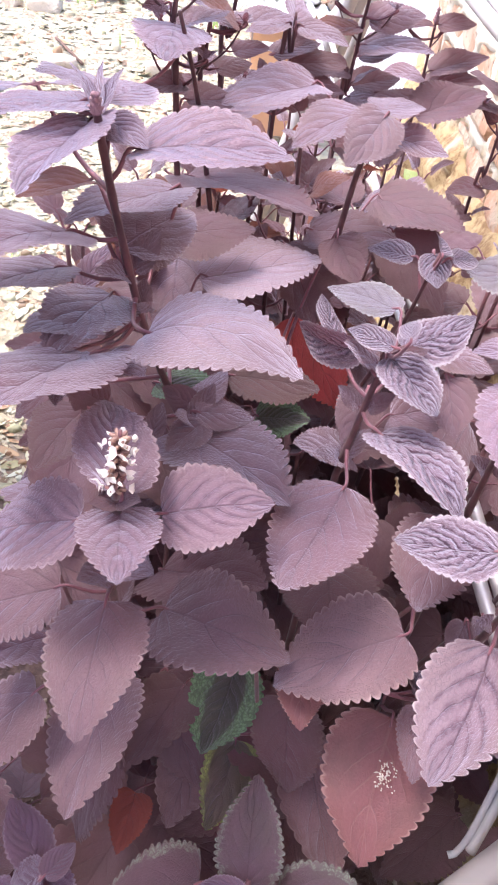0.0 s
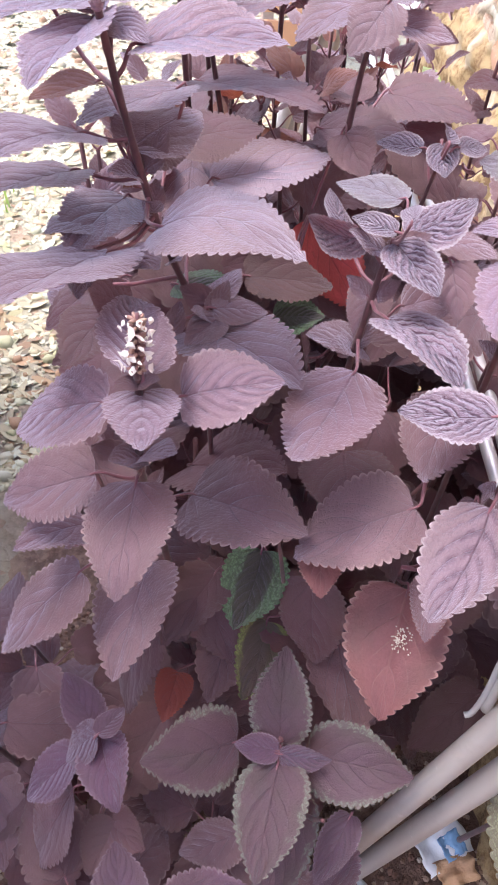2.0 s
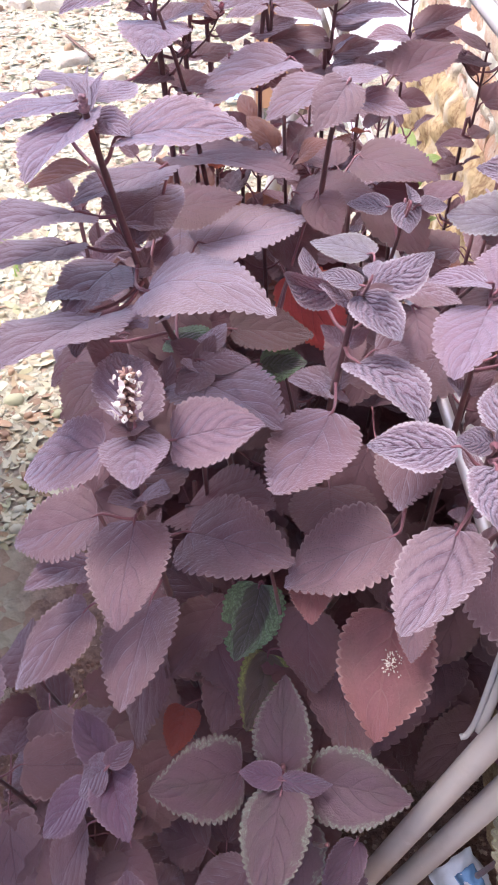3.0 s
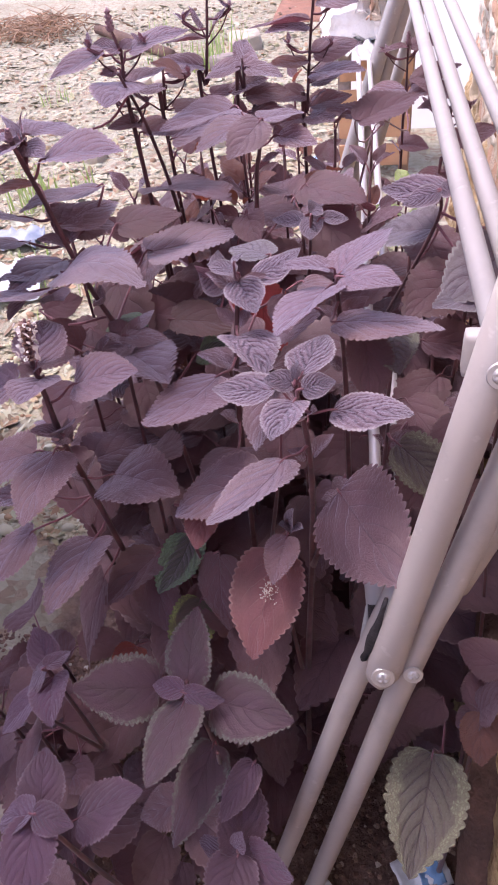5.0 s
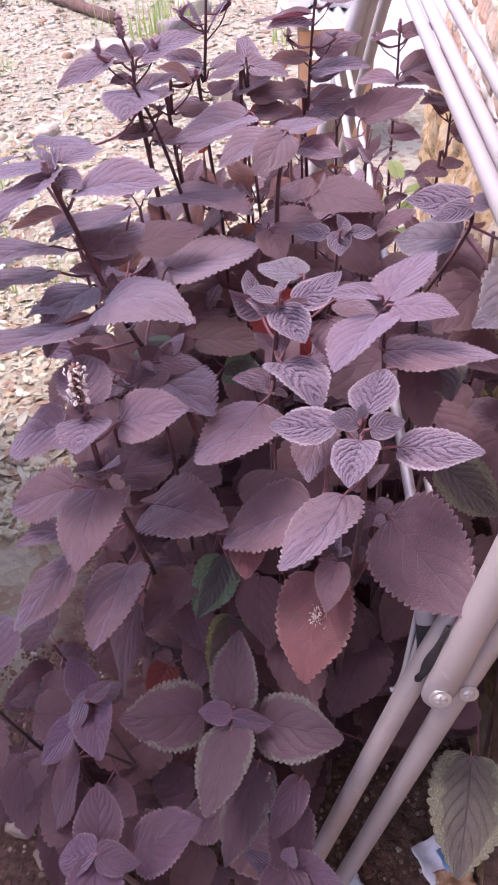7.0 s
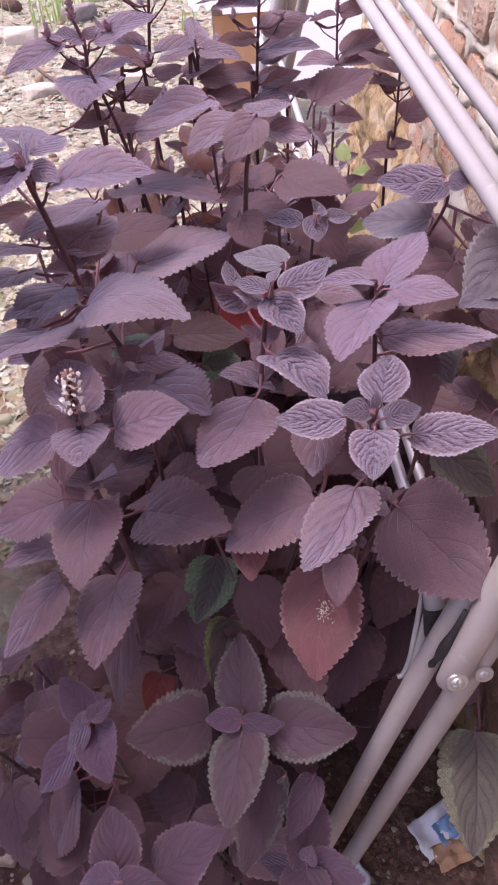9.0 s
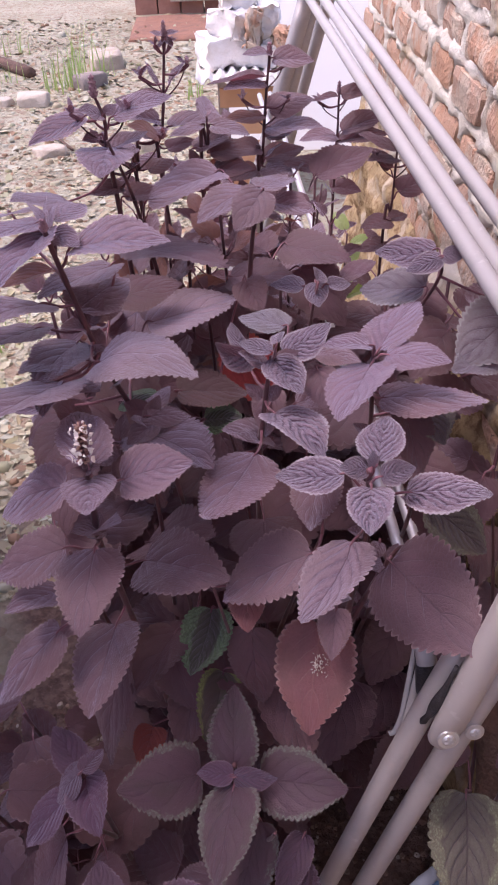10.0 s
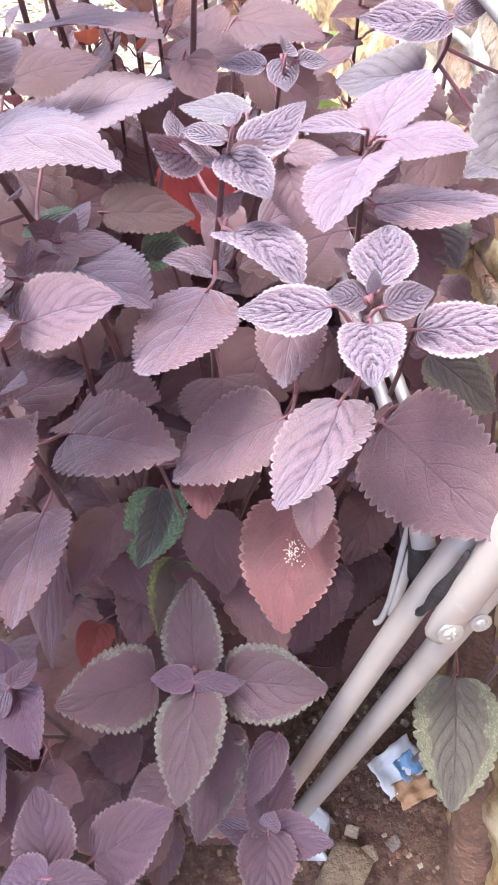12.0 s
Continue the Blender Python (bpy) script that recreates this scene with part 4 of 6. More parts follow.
leaf(cluster_plant, "plain", (0.2040, 0.2200, 0.7450), (0.2575, 0.1317, 0.7363), -36, 0.0870, bend=0.050)
leaf(cluster_plant, "plain", (0.196, 0.270, 0.708), (0.183, 0.250, 0.695), 10, 0.021)
leaf(cluster_plant, "plain", (0.206, 0.270, 0.715), (0.199, 0.250, 0.712), 4, 0.015)
leaf(cluster_plant, "fuzz", (0.160, 0.227, 0.688), (0.164, 0.227, 0.716), 46, 0.018)
leaf(cluster_plant, "fuzz", (0.160, 0.227, 0.688), (0.151, 0.217, 0.704), -16, 0.013)
leaf(cluster_plant, "fuzz", (0.160, 0.227, 0.688), (0.173, 0.217, 0.701), 24, 0.013)
leaf(cluster_plant, "salmon", (0.1487, 0.2208, 0.6621), (0.1301, 0.1468, 0.5999), -19, 0.0764, bend=0.019)
leaf(cluster_plant, "plain", (0.1585, 0.2122, 0.6952), (0.1500, 0.1711, 0.6780), -4, 0.0299, bend=0.048)
leaf(cluster_plant, "salmon", (0.0814, 0.2370, 0.7026), (0.0795, 0.1958, 0.6891), -4, 0.0327, bend=0.051)
leaf(cluster_plant, "green", (0.0444, 0.2864, 0.6067), (0.0214, 0.2218, 0.5876), -27, 0.0626, bend=-0.060)
leaf(cluster_plant, "lime", (0.0525, 0.2577, 0.5347), (0.0312, 0.1966, 0.5050), 25, 0.0517, bend=0.066)
leaf(cluster_plant, "dark", (0.0835, 0.2495, 0.6215), (0.0926, 0.2129, 0.5454), -30, 0.0555, bend=0.080)
leaf(cluster_plant, "dark", (0.299, 0.270, 0.359), (0.218, 0.220, 0.323), 4, 0.069)
leaf(cluster_plant, "dark", (0.252, 0.260, 0.249), (0.181, 0.270, 0.343), -26, 0.073)
leaf(cluster_plant, "ember", (-0.0289, 0.2381, 0.4650), (-0.0382, 0.1837, 0.4815), 3, 0.0348, bend=0.046)
# the pink-leaved plant
leaf(pink_plant, "pink", (0.1985, 0.3217, 0.8924), (0.2405, 0.3673, 0.9109), 33, 0.0500, bend=0.057)
leaf(pink_plant, "pink", (0.2014, 0.3061, 0.8974), (0.2476, 0.2827, 0.9031), 9, 0.0346, bend=0.089)
leaf(pink_plant, "pink", (0.1908, 0.3093, 0.8873), (0.1545, 0.2423, 0.8812), -33, 0.0539, bend=0.029)
leaf(pink_plant, "pink", (0.1904, 0.3222, 0.8967), (0.1496, 0.3185, 0.8998), -22, 0.0261, bend=0.069)
leaf(pink_plant, "plain", (0.1977, 0.2935, 0.8642), (0.2819, 0.2771, 0.8675), 32, 0.0570, bend=0.050)
leaf(pink_plant, "speck", (0.2447, 0.3281, 0.8340), (0.2496, 0.2710, 0.8289), -8, 0.0418, bend=0.051)
leaf(pink_plant, "dark", (0.221, 0.300, 0.847), (0.228, 0.255, 0.807), 16, 0.040)
leaf(pink_plant, "speck", (0.2531, 0.2882, 0.7426), (0.3088, 0.2659, 0.6971), -6, 0.0494, bend=0.066)
leaf(pink_plant, "plain", (0.151, 0.340, 0.864), (0.155, 0.310, 0.842), -8, 0.033)
leaf(pink_plant, "dark", (0.263, 0.330, 0.730), (0.259, 0.300, 0.691), 0, 0.041)
# the low rosettes
leaf(rosette_plant, "rosette", (0.0277, 0.1539, 0.5264), (-0.0462, 0.1268, 0.5578), 10, 0.0655, bend=0.057)
leaf(rosette_plant, "rosette", (0.0869, 0.1461, 0.5239), (0.1679, 0.1274, 0.5330), -9, 0.0637, bend=0.065)
leaf(rosette_plant, "rosette", (0.0611, 0.1499, 0.5420), (0.0651, 0.2093, 0.5886), 8, 0.0488, bend=0.040)
leaf(rosette_plant, "rosette", (0.0602, 0.1344, 0.5375), (0.0426, 0.0527, 0.5314), -28, 0.0612, bend=-0.017)
leaf(rosette_plant, "violet", (0.0600, 0.1406, 0.5483), (0.0253, 0.1486, 0.5383), 1, 0.0223, bend=0.055)
leaf(rosette_plant, "violet", (0.0615, 0.1387, 0.5474), (0.1019, 0.1345, 0.5486), -41, 0.0270, bend=0.049)
leaf(rosette_plant, "rosette", (0.0823, 0.1311, 0.4656), (0.0496, 0.0501, 0.4083), -12, 0.0508, bend=0.036)
leaf(rosette_plant, "plain", (0.035, 0.130, 0.333), (-0.025, 0.120, 0.288), 2, 0.050)
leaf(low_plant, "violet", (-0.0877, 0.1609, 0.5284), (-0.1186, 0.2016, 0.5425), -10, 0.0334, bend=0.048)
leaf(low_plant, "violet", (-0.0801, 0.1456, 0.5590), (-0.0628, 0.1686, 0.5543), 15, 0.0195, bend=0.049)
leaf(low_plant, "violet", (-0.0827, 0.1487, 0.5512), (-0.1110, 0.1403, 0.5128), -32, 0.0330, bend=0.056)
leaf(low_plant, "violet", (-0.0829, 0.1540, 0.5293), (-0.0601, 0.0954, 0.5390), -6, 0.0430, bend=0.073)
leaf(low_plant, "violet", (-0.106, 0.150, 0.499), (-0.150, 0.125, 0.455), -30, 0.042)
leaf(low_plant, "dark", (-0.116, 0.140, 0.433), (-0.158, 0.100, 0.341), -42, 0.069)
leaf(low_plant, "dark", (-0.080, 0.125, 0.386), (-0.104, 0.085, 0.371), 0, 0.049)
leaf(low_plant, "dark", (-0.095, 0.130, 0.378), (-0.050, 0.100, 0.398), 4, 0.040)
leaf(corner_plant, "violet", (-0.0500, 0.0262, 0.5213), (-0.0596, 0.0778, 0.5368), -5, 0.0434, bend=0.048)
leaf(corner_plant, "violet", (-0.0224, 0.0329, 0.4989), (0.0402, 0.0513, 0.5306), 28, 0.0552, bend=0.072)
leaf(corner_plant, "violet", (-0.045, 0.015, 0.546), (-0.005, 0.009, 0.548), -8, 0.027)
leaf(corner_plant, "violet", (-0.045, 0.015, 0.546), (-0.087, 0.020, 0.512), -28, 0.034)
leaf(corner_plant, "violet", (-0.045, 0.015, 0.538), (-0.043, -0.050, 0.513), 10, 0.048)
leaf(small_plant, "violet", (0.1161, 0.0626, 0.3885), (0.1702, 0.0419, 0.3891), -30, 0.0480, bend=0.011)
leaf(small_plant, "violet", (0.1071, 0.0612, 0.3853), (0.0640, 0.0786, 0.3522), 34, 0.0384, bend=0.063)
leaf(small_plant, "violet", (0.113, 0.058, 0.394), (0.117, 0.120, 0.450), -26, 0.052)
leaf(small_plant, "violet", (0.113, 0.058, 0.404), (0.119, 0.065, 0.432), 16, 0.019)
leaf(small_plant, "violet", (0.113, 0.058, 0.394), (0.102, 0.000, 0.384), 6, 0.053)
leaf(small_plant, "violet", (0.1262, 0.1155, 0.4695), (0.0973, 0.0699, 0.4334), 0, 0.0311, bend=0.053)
# the plant by the wall foot
leaf(wall_plant, "speck", (0.3036, 0.1591, 0.4385), (0.2800, 0.0553, 0.3913), -6, 0.0794, bend=0.045)
leaf(wall_plant, "rust", (0.335, 0.147, 0.547), (0.340, 0.120, 0.499), 4, 0.038)
leaf(wall_plant, "dark", (0.335, 0.147, 0.547), (0.355, 0.140, 0.601), 36, 0.036)
leaf(wall_plant, "dark", (0.335, 0.147, 0.547), (0.318, 0.150, 0.512), 0, 0.025)
leaf(wall_plant, "dark", (0.335, 0.147, 0.547), (0.344, 0.200, 0.548), -2, 0.036)
leaf(wall_plant, "dark", (0.355, 0.167, 0.587), (0.317, 0.200, 0.576), 10, 0.038)
leaf(wall_plant, "dark", (0.315, 0.220, 0.440), (0.279, 0.200, 0.422), 2, 0.041)
leaf(wall_plant, "dark", (0.293, 0.330, 0.689), (0.260, 0.280, 0.665), 8, 0.058)
leaf(wall_plant, "dark", (0.313, 0.320, 0.746), (0.286, 0.280, 0.710), 4, 0.045)
# the plants further back
leaf(back_plant, "fuzz", (0.1536, 0.4887, 0.8672), (0.1198, 0.5024, 0.8645), -8, 0.0255, bend=0.016)
leaf(back_plant, "fuzz", (0.1650, 0.4777, 0.8772), (0.1649, 0.4477, 0.8653), -8, 0.0243, bend=0.047)
leaf(back_plant, "fuzz", (0.1759, 0.4698, 0.8779), (0.2007, 0.4781, 0.8734), -1, 0.0186, bend=0.041)
leaf(back_plant, "fuzz", (0.165, 0.461, 0.886), (0.168, 0.490, 0.886), -34, 0.019)
leaf(back_plant, "fuzz", (0.2938, 0.5126, 0.8905), (0.2315, 0.5215, 0.8869), -7, 0.0473, bend=-0.058)
leaf(back_plant, "fuzz", (0.2848, 0.4620, 0.9053), (0.2509, 0.4610, 0.8934), 4, 0.0250, bend=0.015)
leaf(back_plant, "fuzz", (0.286, 0.463, 0.907), (0.306, 0.450, 0.915), -26, 0.019)
leaf(back_plant, "grey", (0.2889, 0.5167, 0.8456), (0.2289, 0.5697, 0.8194), 8, 0.0577, bend=0.004)
leaf(back_plant, "grey", (0.352, 0.415, 0.874), (0.286, 0.374, 0.838), 4, 0.068)
leaf(back_plant, "grey", (0.330, 0.390, 0.836), (0.278, 0.360, 0.840), -10, 0.040)
leaf(back_plant, "plain", (0.072, 0.600, 0.950), (-0.002, 0.550, 0.942), -14, 0.059)
leaf(back_plant, "plain", (0.100, 0.530, 0.954), (0.049, 0.490, 0.938), -10, 0.044)
leaf(back_plant, "plain", (0.113, 0.510, 0.960), (0.085, 0.470, 0.937), 10, 0.039)
leaf(back_plant, "plain", (0.126, 0.540, 0.937), (0.168, 0.520, 0.933), 2, 0.032)
leaf(back_plant, "plain", (0.110, 0.530, 0.956), (0.152, 0.560, 0.953), 16, 0.035)
leaf(back_plant, "dark", (0.145, 0.620, 0.855), (0.217, 0.570, 0.854), 0, 0.059)
leaf(back_plant, "dark", (-0.027, 0.600, 0.866), (0.078, 0.500, 0.885), 22, 0.079)
leaf(back_plant, "plain", (0.180, 0.700, 0.835), (0.153, 0.600, 0.816), -36, 0.067)
leaf(back_plant, "dark", (0.079, 0.550, 0.851), (0.149, 0.520, 0.863), 6, 0.052)
leaf(back_plant, "plain", (-0.077, 0.520, 0.954), (-0.112, 0.450, 0.981), 0, 0.045)
# the spires behind
leaf(spire_a, "pleat", (-0.059, 0.585, 1.014), (-0.116, 0.565, 0.994), -6, 0.039)
leaf(spire_a, "pleat", (-0.031, 0.585, 1.013), (0.028, 0.615, 1.024), 10, 0.042)
leaf(spire_a, "pleat", (-0.042, 0.585, 1.015), (-0.061, 0.565, 1.025), 22, 0.019)
leaf(spire_a, "pleat", (-0.039, 0.585, 1.016), (-0.028, 0.595, 1.022), -26, 0.011)
leaf(spire_a, "pleat", (-0.041, 0.585, 0.984), (-0.041, 0.510, 0.978), 4, 0.056)
leaf(spire_a, "plain", (-0.048, 0.585, 0.996), (-0.064, 0.575, 0.994), 22, 0.013)
leaf(spire_a, "plain", (-0.036, 0.585, 0.983), (-0.001, 0.615, 0.990), 12, 0.028)
leaf(spire_a, "dark", (-0.032, 0.585, 0.944), (-0.063, 0.565, 0.943), 6, 0.023)
leaf(spire_a, "dark", (-0.030, 0.585, 0.932), (0.016, 0.605, 0.929), 4, 0.031)
leaf(spire_b, "rust", (0.005, 0.655, 0.974), (-0.025, 0.635, 0.991), 6, 0.025)
leaf(spire_b, "plain", (-0.013, 0.655, 0.975), (0.018, 0.675, 0.975), 0, 0.023)
leaf(spire_b, "plain", (-0.019, 0.655, 0.962), (-0.050, 0.635, 0.961), -4, 0.022)
leaf(spire_b, "dark", (-0.010, 0.655, 0.938), (0.021, 0.675, 0.940), -8, 0.023)
leaf(spire_b, "dark", (-0.025, 0.655, 0.925), (-0.056, 0.635, 0.924), 8, 0.023)
leaf(spire_b, "pleat", (-0.011, 0.635, 0.909), (0.077, 0.655, 0.929), 10, 0.056)
leaf(spire_c, "plain", (0.010, 0.810, 1.047), (-0.006, 0.810, 1.050), -2, 0.010)
leaf(spire_c, "plain", (0.013, 0.810, 1.047), (0.031, 0.810, 1.050), 4, 0.011)
leaf(spire_c, "plain", (0.011, 0.810, 1.042), (0.001, 0.810, 1.032), 0, 0.009)
leaf(spire_c, "plain", (0.012, 0.810, 1.042), (0.021, 0.810, 1.033), 0, 0.008)
leaf(spire_c, "dark", (0.001, 0.810, 0.981), (-0.054, 0.790, 0.981), -24, 0.028)
leaf(spire_c, "plain", (-0.001, 0.810, 0.992), (-0.015, 0.810, 1.019), -32, 0.018)
leaf(spire_c, "plain", (0.013, 0.810, 0.991), (0.038, 0.810, 1.019), 22, 0.022)
leaf(spire_c, "plain", (0.009, 0.810, 0.941), (0.080, 0.830, 0.946), 18, 0.044)
leaf(spire_c, "plain", (-0.004, 0.810, 0.949), (-0.056, 0.790, 0.965), -4, 0.036)
leaf(spire_c, "dark", (0.003, 0.810, 0.914), (0.044, 0.830, 0.916), 0, 0.028)
leaf(spire_c, "plain", (-0.010, 0.810, 0.902), (-0.047, 0.790, 0.898), 8, 0.027)
leaf(spire_d, "plain", (0.060, 0.750, 0.961), (0.057, 0.800, 0.979), -32, 0.035)
leaf(spire_d, "plain", (0.066, 0.750, 0.957), (0.111, 0.730, 0.949), 4, 0.031)
leaf(spire_d, "plain", (0.052, 0.750, 0.958), (0.013, 0.730, 0.951), -10, 0.026)
leaf(spire_d, "plain", (0.042, 0.750, 0.931), (0.089, 0.770, 0.940), 4, 0.031)
leaf(spire_d, "dark", (0.061, 0.750, 0.925), (0.118, 0.770, 0.922), -6, 0.037)
leaf(spire_d, "dark", (0.065, 0.750, 0.904), (0.115, 0.730, 0.908), -6, 0.033)
leaf(spire_d, "plain", (0.044, 0.750, 0.904), (-0.001, 0.730, 0.913), 2, 0.031)
leaf(spire_e, "plain", (0.140, 0.830, 1.019), (0.107, 0.810, 1.022), -6, 0.024)
leaf(spire_e, "plain", (0.147, 0.830, 1.013), (0.199, 0.820, 1.010), -10, 0.034)
leaf(spire_e, "dark", (0.136, 0.830, 0.992), (0.060, 0.810, 0.989), -26, 0.035)
leaf(spire_e, "pleat", (0.133, 0.830, 0.986), (0.081, 0.800, 0.985), -8, 0.036)
leaf(spire_e, "plain", (0.141, 0.830, 0.954), (0.202, 0.840, 0.961), -10, 0.040)
leaf(spire_e, "rust", (0.132, 0.830, 0.945), (0.079, 0.810, 0.944), -8, 0.034)
leaf(spire_e, "plain", (0.137, 0.830, 0.918), (0.195, 0.850, 0.931), 8, 0.039)
leaf(spire_e, "plain", (0.140, 0.830, 0.930), (0.210, 0.800, 0.936), 8, 0.047)
leaf(spire_e, "dark", (0.128, 0.830, 0.904), (0.074, 0.810, 0.906), 4, 0.036)
leaf(spire_e, "dark", (0.136, 0.830, 0.889), (0.192, 0.850, 0.896), 0, 0.038)
leaf(spire_e, "plain", (0.134, 0.830, 0.878), (0.171, 0.790, 0.879), -6, 0.034)
leaf(spire_e, "dark", (0.124, 0.830, 0.875), (0.079, 0.800, 0.872), 4, 0.033)
leaf(spire_f, "dark", (0.270, 1.080, 0.906), (0.225, 1.060, 0.904), -12, 0.022)
leaf(spire_f, "dark", (0.276, 1.080, 0.908), (0.331, 1.090, 0.912), -2, 0.036)
leaf(spire_f, "dark", (0.281, 1.080, 0.851), (0.359, 1.080, 0.877), 4, 0.051)
leaf(spire_f, "plain", (0.270, 1.080, 0.844), (0.206, 1.060, 0.843), -6, 0.040)
leaf(spire_f, "dark", (0.201, 0.780, 0.880), (0.283, 0.820, 0.901), 4, 0.059)
leaf(spire_f, "dark", (0.276, 1.080, 0.835), (0.358, 1.050, 0.851), 10, 0.053)
leaf(spire_f, "dark", (0.232, 0.830, 0.868), (0.157, 0.800, 0.890), -6, 0.051)
leaf(spire_f, "dark", (0.272, 1.080, 0.758), (0.316, 1.050, 0.757), -12, 0.034)
leaf(spire_g, "dark", (0.327, 0.870, 0.885), (0.266, 0.850, 0.911), -10, 0.044)
leaf(spire_g, "dark", (0.327, 0.870, 0.869), (0.280, 0.840, 0.877), -12, 0.034)
leaf(spire_g, "dark", (0.337, 0.870, 0.821), (0.401, 0.900, 0.832), 0, 0.045)
leaf(spire_g, "dark", (0.330, 0.870, 0.776), (0.279, 0.850, 0.775), 0, 0.034)
leaf(spire_g, "dark", (0.328, 0.870, 0.780), (0.360, 0.890, 0.777), -4, 0.024)
leaf(spire_g, "dark", (0.320, 0.870, 0.855), (0.296, 0.890, 0.880), -8, 0.025)
leaf(spire_g, "dark", (0.323, 0.870, 0.742), (0.277, 0.850, 0.738), -2, 0.031)

# ---- taller plants behind, with leaves in crossed pairs up the stem ----
grower = random.Random(21)


def grown(line, label, size, first, kinds=("plain", "plain", "pleat", "dark", "rust"), gap=0.062, spread=1.0):
    """A plant grown along a line, bare below the height `first`."""
    ob = plant("coleus_plant", label, [line], line[0], 0.0018, 0.0036)
    return clothe(ob, size, first, line[-1][2], kinds, gap, spread)


def clothe(ob, size, first, height, kinds=("plain", "plain", "pleat", "dark", "rust"), gap=0.062, spread=1.0):
    """Crossed pairs of leaves up the stem."""
    points = [p for p in stems[ob.name]]
    turn = grower.uniform(0, math.pi)
    z = first
    while z < height + 0.004:
        foot = min(points, key=lambda p: abs(p.z - z))
        rest = max(0.0, min(1.0, (height - z) / 0.28))
        for way in (0, math.pi):
            if grower.random() < 0.06:
                continue
            a = turn + way + grower.uniform(-0.25, 0.25)
            out = Vector((math.cos(a), math.sin(a), 0))
            long = size * (0.35 + 0.65 * rest) * grower.uniform(0.8, 1.15) * spread
            rise = grower.uniform(0.0, 0.35) + 0.7 * (1 - rest)
            base = foot + out * (0.008 + 0.03 * rest) + Vector((0, 0, 0.012 + 0.012 * rest))
            tip = base + (out + Vector((0, 0, rise - 0.45 * rest))).normalized() * long
            leaf(ob, kinds[grower.randrange(len(kinds))], base, tip, grower.uniform(-18, 18), long * grower.uniform(0.5, 0.66), "far")
        # side shoots in the joints
        if rest > 0.5 and grower.random() < 0.6:
            a = turn + grower.choice((0, math.pi))
            out = Vector((math.cos(a), math.sin(a), 0.9))
            tip = foot + out * grower.uniform(0.03, 0.05)
            for way in (-1, 1):
                leaf(ob, "plain", foot + out * 0.012, tip + Vector((-out.y, out.x, 0)) * 0.02 * way, grower.uniform(-20, 20), 0.018, "far")
        turn += math.pi / 2 + grower.uniform(-0.15, 0.15)
        z += gap * grower.uniform(0.85, 1.15) * (0.55 + 0.45 * rest)
    return ob


for spire, size, first, height in ((spire_a, 0.075, 0.5, 0.86), (spire_b, 0.075, 0.48, 0.86), (spire_c, 0.07, 0.5, 0.84), (spire_d, 0.075, 0.5, 0.82), (spire_e, 0.075, 0.45, 0.86), (spire_f, 0.08, 0.4, 0.74), (spire_g, 0.08, 0.4, 0.72)):
    clothe(spire, size, first, height)
grown([(0.12, 1.10, 0), (0.10, 1.08, 0.5), (0.09, 1.06, 0.86)], SPIRE, 0.08, 0.4)
grown([(0.10, 0.66, 0), (0.09, 0.65, 0.5), (0.07, 0.64, 0.90)], SPIRE, 0.085, 0.4)
grown([(0.20, 0.70, 0), (0.21, 0.69, 0.4), (0.20, 0.68, 0.80)], SPIRE, 0.08, 0.3, ("dark", "plain", "dark"))
grown([(-0.10, 0.56, 0), (-0.11, 0.55, 0.4), (-0.12, 0.53, 0.84)], SPIRE, 0.085, 0.3)

# plants that close the gaps between the spires, mostly in the shade-darkened leaf colour
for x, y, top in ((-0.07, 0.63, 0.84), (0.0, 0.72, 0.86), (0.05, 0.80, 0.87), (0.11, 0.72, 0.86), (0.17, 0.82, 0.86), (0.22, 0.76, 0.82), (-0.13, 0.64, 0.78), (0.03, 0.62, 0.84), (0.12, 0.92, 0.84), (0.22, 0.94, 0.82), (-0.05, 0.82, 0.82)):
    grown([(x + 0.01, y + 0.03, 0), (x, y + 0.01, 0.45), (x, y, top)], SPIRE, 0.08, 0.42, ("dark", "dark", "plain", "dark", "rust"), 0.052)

# ---- undergrowth between the stems, shade put into its darker leaves ----
UNDER = "purple coleus filling the middle of the bed, its leaves darkened for shade"


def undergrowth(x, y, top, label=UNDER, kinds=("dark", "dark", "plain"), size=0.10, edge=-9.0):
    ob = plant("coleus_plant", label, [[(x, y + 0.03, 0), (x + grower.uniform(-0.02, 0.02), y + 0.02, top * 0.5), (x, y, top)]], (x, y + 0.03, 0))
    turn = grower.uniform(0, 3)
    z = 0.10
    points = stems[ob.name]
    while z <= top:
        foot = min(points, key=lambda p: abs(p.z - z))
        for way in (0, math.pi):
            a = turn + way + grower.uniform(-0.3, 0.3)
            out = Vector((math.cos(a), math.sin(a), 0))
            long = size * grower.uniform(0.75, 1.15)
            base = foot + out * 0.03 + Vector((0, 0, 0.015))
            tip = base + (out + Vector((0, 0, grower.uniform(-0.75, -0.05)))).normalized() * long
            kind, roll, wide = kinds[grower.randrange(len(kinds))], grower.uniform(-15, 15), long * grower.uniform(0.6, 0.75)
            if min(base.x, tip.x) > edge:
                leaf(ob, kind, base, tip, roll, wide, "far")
        turn += math.pi / 2 + grower.uniform(-0.2, 0.2)
        z += 0.06 * grower.uniform(0.8, 1.2)
    return ob


